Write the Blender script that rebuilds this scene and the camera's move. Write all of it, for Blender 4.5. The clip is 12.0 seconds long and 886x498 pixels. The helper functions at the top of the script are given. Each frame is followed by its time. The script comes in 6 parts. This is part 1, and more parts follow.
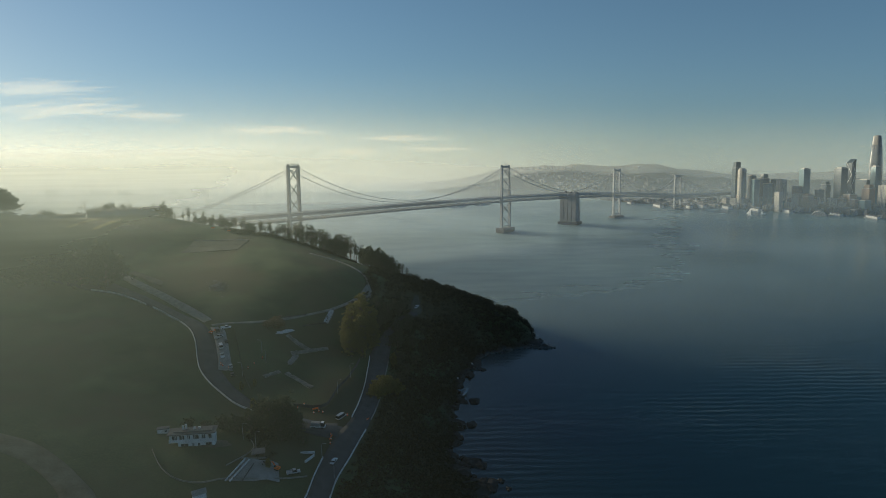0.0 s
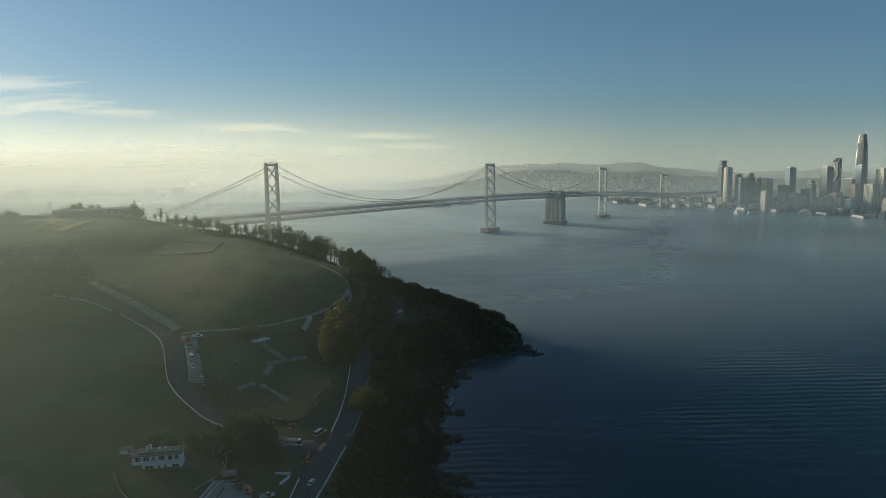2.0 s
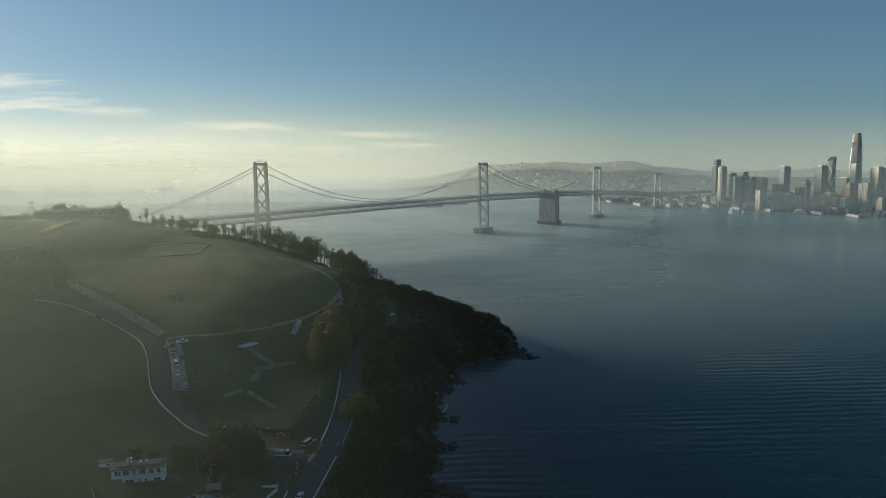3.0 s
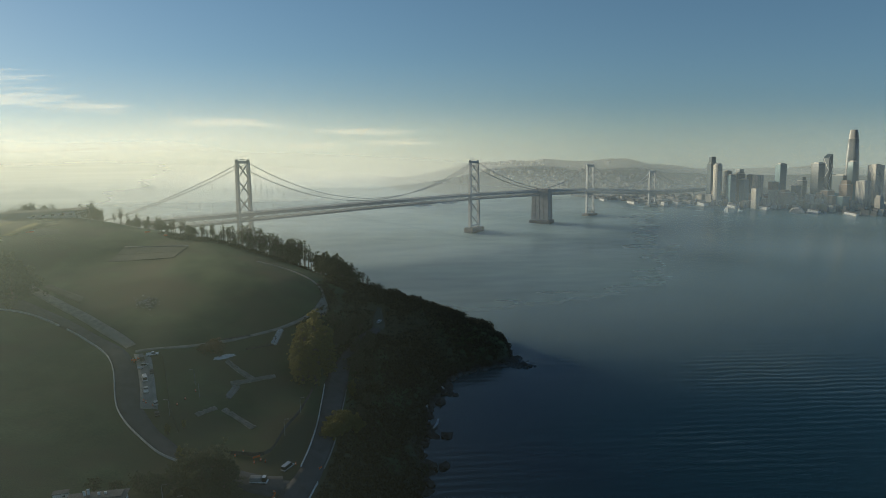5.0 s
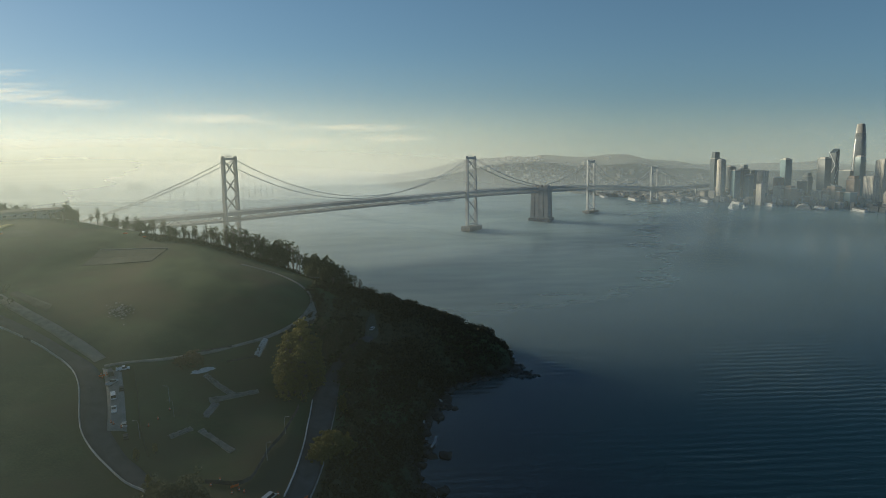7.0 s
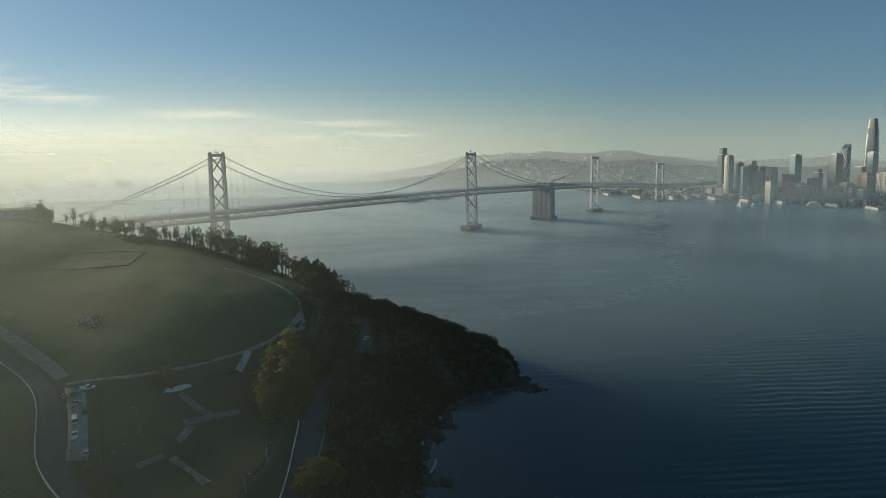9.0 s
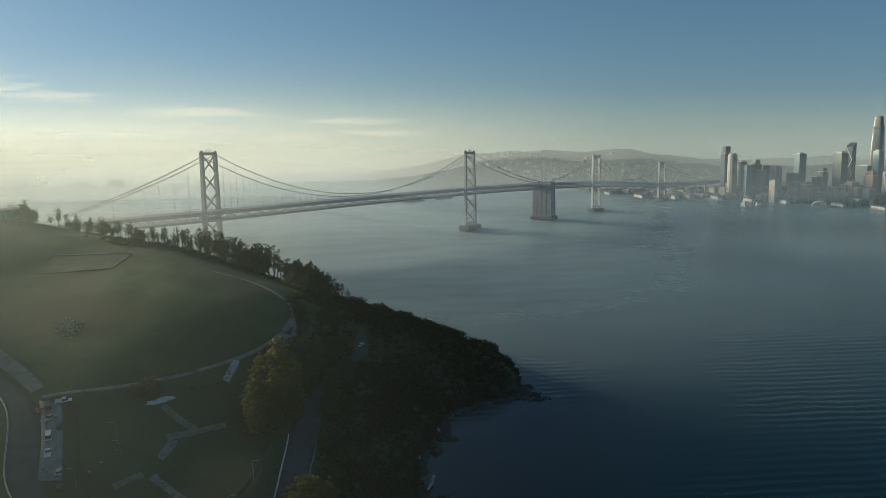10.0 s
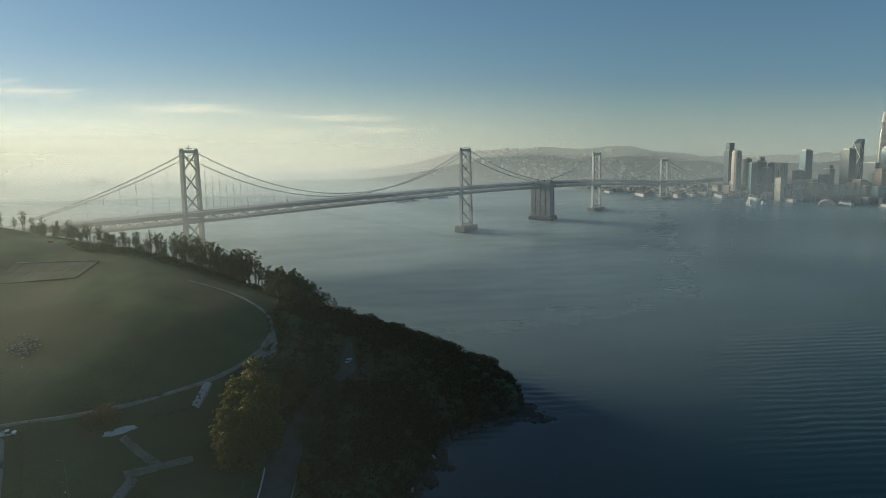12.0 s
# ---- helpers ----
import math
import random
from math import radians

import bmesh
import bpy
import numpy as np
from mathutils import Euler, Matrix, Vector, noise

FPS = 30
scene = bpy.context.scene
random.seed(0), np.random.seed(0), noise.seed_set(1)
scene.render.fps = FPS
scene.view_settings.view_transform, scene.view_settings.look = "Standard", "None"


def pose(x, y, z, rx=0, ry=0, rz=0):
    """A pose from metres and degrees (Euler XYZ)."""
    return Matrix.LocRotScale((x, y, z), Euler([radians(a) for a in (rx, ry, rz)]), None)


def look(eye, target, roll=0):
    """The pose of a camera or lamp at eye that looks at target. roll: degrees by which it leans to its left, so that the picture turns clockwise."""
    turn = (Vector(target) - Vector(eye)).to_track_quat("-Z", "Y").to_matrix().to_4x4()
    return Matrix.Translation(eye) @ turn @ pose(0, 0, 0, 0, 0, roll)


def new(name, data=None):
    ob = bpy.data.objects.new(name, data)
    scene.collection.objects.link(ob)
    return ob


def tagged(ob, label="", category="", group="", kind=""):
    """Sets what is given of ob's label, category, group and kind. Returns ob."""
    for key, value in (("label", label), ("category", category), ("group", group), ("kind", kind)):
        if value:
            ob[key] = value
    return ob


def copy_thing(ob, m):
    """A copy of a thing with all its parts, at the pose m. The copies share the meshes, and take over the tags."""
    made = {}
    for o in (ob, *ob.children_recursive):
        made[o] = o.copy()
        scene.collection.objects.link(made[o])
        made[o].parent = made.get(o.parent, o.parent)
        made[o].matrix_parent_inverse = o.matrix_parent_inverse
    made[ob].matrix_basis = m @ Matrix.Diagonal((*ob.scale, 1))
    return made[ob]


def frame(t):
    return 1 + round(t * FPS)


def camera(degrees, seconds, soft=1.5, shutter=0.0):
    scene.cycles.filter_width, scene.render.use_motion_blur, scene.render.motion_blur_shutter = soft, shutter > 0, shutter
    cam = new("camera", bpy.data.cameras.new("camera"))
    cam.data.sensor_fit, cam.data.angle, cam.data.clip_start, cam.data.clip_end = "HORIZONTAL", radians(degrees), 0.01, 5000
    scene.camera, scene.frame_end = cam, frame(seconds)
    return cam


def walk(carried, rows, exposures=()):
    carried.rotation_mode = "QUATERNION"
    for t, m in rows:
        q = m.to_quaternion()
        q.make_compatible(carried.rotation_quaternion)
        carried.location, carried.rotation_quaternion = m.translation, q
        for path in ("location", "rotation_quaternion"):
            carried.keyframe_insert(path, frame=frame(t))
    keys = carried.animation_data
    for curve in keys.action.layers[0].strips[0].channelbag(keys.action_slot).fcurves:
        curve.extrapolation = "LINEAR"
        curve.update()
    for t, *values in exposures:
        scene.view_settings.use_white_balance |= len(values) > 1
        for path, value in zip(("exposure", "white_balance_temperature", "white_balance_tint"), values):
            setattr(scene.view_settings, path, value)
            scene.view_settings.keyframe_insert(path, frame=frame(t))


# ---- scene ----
# ---- camera: a drone that flies ahead, slowly sinking, over the bay shore ----
cam = camera(65.48, 12.0, 0.65)
# seconds, x, y, z, yaw, pitch, roll
ROWS = [
    (0, 0.00, 0.00, 172.50, 0.104, -13.521, -0.700),
    (0.5, -0.44, 4.53, 172.29, -0.294, -13.572, -0.644),
    (1, -0.70, 9.16, 171.96, -0.682, -13.619, -0.598),
    (1.5, -0.83, 13.99, 171.54, -1.037, -13.665, -0.519),
    (2, -0.87, 18.96, 171.12, -1.380, -13.722, -0.457),
    (2.5, -1.00, 24.33, 170.53, -1.716, -13.767, -0.400),
    (3, -1.42, 29.99, 169.88, -2.079, -13.808, -0.391),
    (5, -1.09, 53.90, 167.60, -2.990, -14.045, -0.326),
    (5.5, -1.04, 60.33, 166.59, -3.125, -14.098, -0.358),
    (6, -1.01, 67.22, 165.56, -3.224, -14.164, -0.404),
    (6.5, -1.01, 74.25, 164.42, -3.327, -14.222, -0.440),
    (7, -0.78, 81.34, 163.59, -3.400, -14.308, -0.460),
    (9, 0.07, 110.74, 159.40, -3.592, -14.560, -0.493),
    (9.5, 0.66, 118.41, 158.47, -3.642, -14.622, -0.490),
    (10, 1.13, 126.17, 157.51, -3.732, -14.678, -0.481),
    (10.5, 1.64, 133.48, 156.91, -3.830, -14.757, -0.502),
    (11, 1.81, 140.88, 156.11, -3.967, -14.820, -0.511),
    (11.5, 2.22, 148.58, 155.20, -4.082, -14.878, -0.499),
    (12, 2.98, 156.06, 154.21, -4.199, -14.913, -0.521),
]
walk(cam, [(t, pose(x, y, z, 0, 0, yaw) @ pose(0, 0, 0, 90 + pitch) @ pose(0, 0, 0, 0, 0, roll)) for t, x, y, z, yaw, pitch, roll in ROWS], exposures=[(0.0, 1.34, 6490, 4)])

# ---- daylight: a low morning sun through haze, off to the side of the flight ----
SUN_AZ, SUN_EL = -62.0, 8.0            # degrees from +y towards +x, and above the horizon
sun_way = Vector((math.sin(radians(SUN_AZ)) * math.cos(radians(SUN_EL)), math.cos(radians(SUN_AZ)) * math.cos(radians(SUN_EL)), math.sin(radians(SUN_EL))))
sun = new("sun", bpy.data.lights.new("sun", "SUN"))
sun.data.energy, sun.data.angle, sun.data.color = 4.6, radians(22.0), (1.0, 0.87, 0.66)
sun.matrix_world = look(sun_way * 900, (0, 0, 0))

world = bpy.data.worlds.new("sky")
scene.world = world
world.use_nodes = True
wn, wl = world.node_tree.nodes, world.node_tree.links
wn.clear()
w_out, w_back, w_sky = wn.new("ShaderNodeOutputWorld"), wn.new("ShaderNodeBackground"), wn.new("ShaderNodeTexSky")
w_sky.sky_type, w_sky.sun_disc = "NISHITA", False
w_sky.sun_elevation, w_sky.sun_rotation = radians(SUN_EL), radians(SUN_AZ)
w_sky.altitude, w_sky.air_density, w_sky.dust_density, w_sky.ozone_density = 100, 1.0, 0.8, 2.8
w_co, w_sep, w_com = wn.new("ShaderNodeTexCoord"), wn.new("ShaderNodeSeparateXYZ"), wn.new("ShaderNodeCombineXYZ")
w_add, w_max = wn.new("ShaderNodeMath"), wn.new("ShaderNodeMath")
w_add.operation, w_add.inputs[1].default_value = "ADD", 0.175
w_max.operation, w_max.inputs[1].default_value = "MAXIMUM", 0.03
wl.new(w_co.outputs["Generated"], w_sep.inputs[0])
wl.new(w_sep.outputs["X"], w_com.inputs["X"])
wl.new(w_sep.outputs["Y"], w_com.inputs["Y"])
wl.new(w_sep.outputs["Z"], w_add.inputs[0])
wl.new(w_add.outputs[0], w_max.inputs[0])
wl.new(w_max.outputs[0], w_com.inputs["Z"])
wl.new(w_com.outputs[0], w_sky.inputs["Vector"])
wl.new(w_sky.outputs[0], w_back.inputs["Color"])
wl.new(w_back.outputs[0], w_out.inputs["Surface"])
w_back.inputs["Strength"].default_value = 0.0515

# ---- materials ----
def nodes_of(name):
    m = bpy.data.materials.new(name)
    m.use_nodes = True
    return m, m.node_tree.nodes, m.node_tree.links


def surface(name, dark, light, scale=0.5, rough=0.85, bump=0.3, metal=0.0, fine=8.0, space="world", vary=0.0, depth=0.1):
    """Two colours mixed by a broad and a fine noise, with a fine relief. vary: a difference from piece to piece."""
    m, n, l = nodes_of(name)
    b = n["Principled BSDF"]
    co = n.new("ShaderNodeNewGeometry").outputs["Position"] if space == "world" else n.new("ShaderNodeTexCoord").outputs["Object"]
    big, small = n.new("ShaderNodeTexNoise"), n.new("ShaderNodeTexNoise")
    big.inputs["Scale"].default_value, big.inputs["Detail"].default_value = scale, 6
    small.inputs["Scale"].default_value, small.inputs["Detail"].default_value = scale * fine, 5
    mix, ramp = n.new("ShaderNodeMath"), n.new("ShaderNodeValToRGB")
    mix.operation = "MULTIPLY_ADD"
    mix.inputs[1].default_value = 0.45
    scale_big = n.new("ShaderNodeMath")
    scale_big.operation, scale_big.inputs[1].default_value = "MULTIPLY", 0.55
    l.new(co, big.inputs["Vector"]), l.new(co, small.inputs["Vector"])
    l.new(big.outputs["Fac"], scale_big.inputs[0])
    l.new(small.outputs["Fac"], mix.inputs[0]), l.new(scale_big.outputs[0], mix.inputs[2])
    l.new(mix.outputs[0], ramp.inputs[0])
    ramp.color_ramp.elements[0].position, ramp.color_ramp.elements[1].position = 0.36, 0.64
    ramp.color_ramp.elements[0].color, ramp.color_ramp.elements[1].color = (*dark, 1), (*light, 1)
    colour = ramp.outputs[0]
    if vary:
        info, hsv, span = n.new("ShaderNodeObjectInfo"), n.new("ShaderNodeHueSaturation"), n.new("ShaderNodeMapRange")
        span.inputs["To Min"].default_value, span.inputs["To Max"].default_value = 1 - vary, 1 + vary
        l.new(info.outputs["Random"], span.inputs["Value"]), l.new(span.outputs[0], hsv.inputs["Value"])
        l.new(colour, hsv.inputs["Color"])
        colour = hsv.outputs[0]
    l.new(colour, b.inputs["Base Color"])
    b.inputs["Roughness"].default_value, b.inputs["Metallic"].default_value = rough, metal
    if bump:
        bp = n.new("ShaderNodeBump")
        bp.inputs["Strength"].default_value, bp.inputs["Distance"].default_value = bump, depth
        l.new(small.outputs["Fac"], bp.inputs["Height"]), l.new(bp.outputs[0], b.inputs["Normal"])
    return m


def leaves(name, dark, light):
    """Leaf clumps: colour from clump to clump, a little light through the leaf."""
    m, n, l = nodes_of(name)
    b, out = n["Principled BSDF"], n["Material Output"]
    geo, ramp = n.new("ShaderNodeNewGeometry"), n.new("ShaderNodeValToRGB")
    ramp.color_ramp.elements[0].color, ramp.color_ramp.elements[1].color = (*dark, 1), (*light, 1)
    l.new(geo.outputs["Random Per Island"], ramp.inputs[0])
    l.new(ramp.outputs[0], b.inputs["Base Color"])
    b.inputs["Roughness"].default_value = 0.6
    tr, mx = n.new("ShaderNodeBsdfTranslucent"), n.new("ShaderNodeMixShader")
    l.new(ramp.outputs[0], tr.inputs["Color"])
    mx.inputs[0].default_value = 0.48
    l.new(b.outputs[0], mx.inputs[1]), l.new(tr.outputs[0], mx.inputs[2]), l.new(mx.outputs[0], out.inputs["Surface"])
    return m


def facade(name, wall, glass, floor_h, bay, cols=0.6, rows=0.6, rough_glass=0.32):
    """A far high-rise: rows of panes set in a wall, pane by pane a little different."""
    m, n, l = nodes_of(name)
    b = n["Principled BSDF"]
    co, sep = n.new("ShaderNodeTexCoord"), n.new("ShaderNodeSeparateXYZ")
    l.new(co.outputs["Object"], sep.inputs[0])
    along = n.new("ShaderNodeMath")
    along.operation = "ADD"
    l.new(sep.outputs["X"], along.inputs[0]), l.new(sep.outputs["Y"], along.inputs[1])

    def cells(src, size, part):
        div, fr, less = n.new("ShaderNodeMath"), n.new("ShaderNodeMath"), n.new("ShaderNodeMath")
        div.operation, fr.operation, less.operation = "DIVIDE", "FRACT", "LESS_THAN"
        div.inputs[1].default_value, less.inputs[1].default_value = size, part
        l.new(src, div.inputs[0]), l.new(div.outputs[0], fr.inputs[0]), l.new(fr.outputs[0], less.inputs[0])
        return less.outputs[0]

    both = n.new("ShaderNodeMath")
    both.operation = "MULTIPLY"
    l.new(cells(along.outputs[0], bay, cols), both.inputs[0]), l.new(cells(sep.outputs["Z"], floor_h, rows), both.inputs[1])
    noise_n, mixn = n.new("ShaderNodeTexNoise"), n.new("ShaderNodeMix")
    noise_n.inputs["Scale"].default_value = 0.25
    l.new(co.outputs["Object"], noise_n.inputs["Vector"])
    tone, mult = n.new("ShaderNodeMapRange"), n.new("ShaderNodeMix")
    tone.inputs["To Min"].default_value, tone.inputs["To Max"].default_value = 0.7, 1.3
    l.new(noise_n.outputs["Fac"], tone.inputs["Value"])
    mixn.data_type = mult.data_type = "RGBA"
    mult.blend_type, mult.inputs["Factor"].default_value = "MULTIPLY", 1
    mixn.inputs["A"].default_value, mixn.inputs["B"].default_value = (*wall, 1), (*glass, 1)
    l.new(both.outputs[0], mixn.inputs["Factor"])
    l.new(mixn.outputs["Result"], mult.inputs["A"]), l.new(tone.outputs[0], mult.inputs["B"])
    l.new(mult.outputs["Result"], b.inputs["Base Color"])
    rg = n.new("ShaderNodeMapRange")
    rg.inputs["To Min"].default_value, rg.inputs["To Max"].default_value = 0.8, rough_glass
    l.new(both.outputs[0], rg.inputs["Value"]), l.new(rg.outputs[0], b.inputs["Roughness"])
    return m


def sea_water():
    m, n, l = nodes_of("sea_water")
    b = n["Principled BSDF"]
    b.inputs["Base Color"].default_value = (0.003, 0.023, 0.027, 1)
    b.inputs["IOR"].default_value = 1.58
    geo, mp = n.new("ShaderNodeNewGeometry"), n.new("ShaderNodeMapping")
    l.new(geo.outputs["Position"], mp.inputs["Vector"])
    mp.inputs["Rotation"].default_value = (0, 0, radians(18))
    mp.inputs["Scale"].default_value = (0.35, 1.0, 1.0)
    chop, swell, calm = n.new("ShaderNodeTexNoise"), n.new("ShaderNodeTexNoise"), n.new("ShaderNodeTexNoise")
    for node, size, detail in ((chop, 0.9, 4), (swell, 0.16, 3), (calm, 0.012, 4)):
        node.inputs["Scale"].default_value, node.inputs["Detail"].default_value = size, detail
        l.new(mp.outputs[0], node.inputs["Vector"])
    add = n.new("ShaderNodeMath")
    add.operation = "MULTIPLY_ADD"
    add.inputs[1].default_value = 2.2
    # long wakes that cross parts of the bay
    train, where, tm, on = n.new("ShaderNodeTexWave"), n.new("ShaderNodeTexNoise"), n.new("ShaderNodeMapRange"), n.new("ShaderNodeMath")
    train.wave_type, train.bands_direction = "BANDS", "Y"
    train.inputs["Scale"].default_value, train.inputs["Distortion"].default_value, train.inputs["Detail"].default_value = 0.060, 4.0, 2.0
    train.inputs["Detail Scale"].default_value = 0.5
    where.inputs["Scale"].default_value = 0.006
    tm.inputs["From Min"].default_value, tm.inputs["From Max"].default_value, tm.inputs["To Max"].default_value = 0.40, 0.62, 1.5
    on.operation = "MULTIPLY_ADD"
    l.new(geo.outputs["Position"], train.inputs["Vector"]), l.new(geo.outputs["Position"], where.inputs["Vector"])
    l.new(where.outputs["Fac"], tm.inputs["Value"]), l.new(train.outputs["Fac"], on.inputs[0]), l.new(tm.outputs[0], on.inputs[1])
    l.new(chop.outputs["Fac"], on.inputs[2])
    l.new(swell.outputs["Fac"], add.inputs[0]), l.new(on.outputs[0], add.inputs[2])
    bp, st = n.new("ShaderNodeBump"), n.new("ShaderNodeMapRange")
    st.inputs["From Min"].default_value, st.inputs["From Max"].default_value = 0.38, 0.62
    st.inputs["To Min"].default_value, st.inputs["To Max"].default_value = 0.08, 0.32
    l.new(calm.outputs["Fac"], st.inputs["Value"]), l.new(st.outputs[0], bp.inputs["Strength"])
    bp.inputs["Distance"].default_value = 0.6
    l.new(add.outputs[0], bp.inputs["Height"]), l.new(bp.outputs[0], b.inputs["Normal"])
    rr = n.new("ShaderNodeMapRange")
    rr.inputs["From Min"].default_value, rr.inputs["From Max"].default_value = 0.38, 0.62
    rr.inputs["To Min"].default_value, rr.inputs["To Max"].default_value = 0.10, 0.22
    l.new(calm.outputs["Fac"], rr.inputs["Value"]), l.new(rr.outputs[0], b.inputs["Roughness"])
    return m


def vapour(name, density, wisps=0.0, size=(0.004, 0.004, 0.012), tint=(0.9, 0.9, 0.88), away=None, back_share=0.3):
    """Thin haze or cloud: lets most light pass, scatters the rest. density(nodes, links, position output) gives its cover."""
    m, n, l = nodes_of(name)
    n.remove(n["Principled BSDF"])
    clear, thick, back, mx, both = (n.new("ShaderNodeBsdfTransparent"), n.new("ShaderNodeBsdfTranslucent"), n.new("ShaderNodeBsdfDiffuse"),
                                    n.new("ShaderNodeMixShader"), n.new("ShaderNodeMixShader"))
    thick.inputs["Color"].default_value = back.inputs["Color"].default_value = (*tint, 1)
    both.inputs[0].default_value = back_share
    if away:                                                # weaker, bluer scatter away from the sun, painted into the tint by position
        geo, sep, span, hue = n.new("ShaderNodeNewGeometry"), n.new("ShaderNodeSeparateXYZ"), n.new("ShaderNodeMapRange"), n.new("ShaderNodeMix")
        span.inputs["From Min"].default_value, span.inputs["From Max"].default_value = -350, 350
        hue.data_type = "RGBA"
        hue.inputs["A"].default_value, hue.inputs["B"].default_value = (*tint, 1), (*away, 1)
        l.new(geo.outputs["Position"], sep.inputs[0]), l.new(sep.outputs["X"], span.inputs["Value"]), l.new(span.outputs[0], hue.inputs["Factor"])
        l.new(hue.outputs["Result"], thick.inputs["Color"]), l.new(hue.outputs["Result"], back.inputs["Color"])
    l.new(thick.outputs[0], both.inputs[1]), l.new(back.outputs[0], both.inputs[2])
    cover = density(n, l)
    if wisps:
        co, mp, nz, mr, mu = (n.new("ShaderNodeNewGeometry"), n.new("ShaderNodeMapping"), n.new("ShaderNodeTexNoise"),
                              n.new("ShaderNodeMapRange"), n.new("ShaderNodeMath"))
        mp.inputs["Scale"].default_value = size
        nz.inputs["Scale"].default_value, nz.inputs["Detail"].default_value = 1.0, 2.5
        mr.inputs["From Min"].default_value, mr.inputs["From Max"].default_value = 0.3, 0.7
        mr.inputs["To Min"].default_value = 1 - wisps
        mu.operation = "MULTIPLY"
        l.new(co.outputs["Position"], mp.inputs["Vector"]), l.new(mp.outputs[0], nz.inputs["Vector"])
        l.new(nz.outputs["Fac"], mr.inputs["Value"]), l.new(mr.outputs[0], mu.inputs[0]), l.new(cover, mu.inputs[1])
        cover = mu.outputs[0]
    l.new(cover, mx.inputs[0]), l.new(clear.outputs[0], mx.inputs[1]), l.new(both.outputs[0], mx.inputs[2])
    l.new(mx.outputs[0], n["Material Output"].inputs["Surface"])
    return m


def hillside():
    """Dry grass with damp green and bare brown stretches; dark wet rock at the waterline; sparse mown lines."""
    m = surface("hillside_grass", (0.017, 0.043, 0.015), (0.088, 0.126, 0.054), 0.045, 0.95, 0.22, fine=34, depth=0.4)
    n, l = m.node_tree.nodes, m.node_tree.links
    b = n["Principled BSDF"]
    base = b.inputs["Base Color"].links[0].from_socket
    geo, sep = n.new("ShaderNodeNewGeometry"), n.new("ShaderNodeSeparateXYZ")
    l.new(geo.outputs["Position"], sep.inputs[0])
    wide, wr = n.new("ShaderNodeTexNoise"), n.new("ShaderNodeMapRange")
    wide.inputs["Scale"].default_value, wide.inputs["Detail"].default_value = 0.022, 8
    wr.inputs["From Min"].default_value, wr.inputs["From Max"].default_value = 0.42, 0.62
    l.new(geo.outputs["Position"], wide.inputs["Vector"]), l.new(wide.outputs["Fac"], wr.inputs["Value"])
    earth, shore = n.new("ShaderNodeMix"), n.new("ShaderNodeMix")
    earth.data_type = shore.data_type = "RGBA"
    earth.inputs["B"].default_value, shore.inputs["B"].default_value = (0.070, 0.068, 0.036, 1), (0.034, 0.032, 0.027, 1)
    l.new(wr.outputs[0], earth.inputs["Factor"]), l.new(base, earth.inputs["A"])
    zr = n.new("ShaderNodeMapRange")
    zr.inputs["From Min"].default_value, zr.inputs["From Max"].default_value = 7.0, 2.0
    l.new(sep.outputs["Z"], zr.inputs["Value"]), l.new(zr.outputs[0], shore.inputs["Factor"])
    l.new(earth.outputs["Result"], shore.inputs["A"]), l.new(shore.outputs["Result"], b.inputs["Base Color"])
    return m


M_SEA = sea_water()
M_GRASS = hillside()
M_ROCK = surface("shore_rock", (0.016, 0.015, 0.014), (0.060, 0.055, 0.048), 0.35, 0.9, 0.7, fine=7, depth=0.3)
M_ASPHALT = surface("asphalt", (0.056, 0.058, 0.063), (0.092, 0.093, 0.097), 0.25, 0.9, 0.15, fine=20)
M_GRAVEL = surface("pale_gravel", (0.17, 0.165, 0.145), (0.31, 0.295, 0.255), 0.3, 0.95, 0.3, fine=10)
M_DIRT = surface("bare_earth", (0.10, 0.085, 0.06), (0.20, 0.17, 0.12), 0.15, 0.95, 0.4, fine=12)
M_BARRIER = surface("pale_concrete", (0.46, 0.46, 0.45), (0.68, 0.68, 0.66), 0.4, 0.85, 0.2, fine=9)
M_CONCRETE = surface("grey_concrete", (0.20, 0.20, 0.19), (0.34, 0.33, 0.31), 0.25, 0.9, 0.25, fine=9)
M_STEEL = surface("grey_painted_steel", (0.20, 0.215, 0.22), (0.29, 0.305, 0.31), 0.12, 0.6, 0.1, fine=12)
M_CABLE = surface("cable_steel", (0.24, 0.25, 0.255), (0.32, 0.33, 0.33), 0.2, 0.6, 0.0)
M_FENDER = surface("dark_pier_fender", (0.05, 0.05, 0.048), (0.10, 0.095, 0.085), 0.3, 0.9, 0.3)
M_BARK = surface("grey_bark", (0.10, 0.085, 0.07), (0.24, 0.21, 0.18), 0.8, 0.95, 0.4, space="object")
M_LEAF = leaves("eucalyptus_leaves", (0.048, 0.064, 0.038), (0.140, 0.158, 0.098))
M_TAN = leaves("dry_tan_leaves", (0.085, 0.072, 0.045), (0.19, 0.155, 0.095))
M_GOLD = leaves("golden_leaves", (0.085, 0.090, 0.030), (0.290, 0.262, 0.092))
M_BUSH = leaves("scrub_leaves", (0.018, 0.025, 0.015), (0.064, 0.067, 0.040))
M_WHITE = surface("white_stucco", (0.62, 0.62, 0.60), (0.80, 0.80, 0.78), 0.3, 0.8, 0.1, fine=10)
M_ROOF = surface("grey_roofing", (0.10, 0.10, 0.10), (0.17, 0.165, 0.16), 0.3, 0.9, 0.2)
M_GLASS = surface("dark_window_glass", (0.012, 0.016, 0.02), (0.03, 0.035, 0.04), 0.4, 0.12, 0.0)
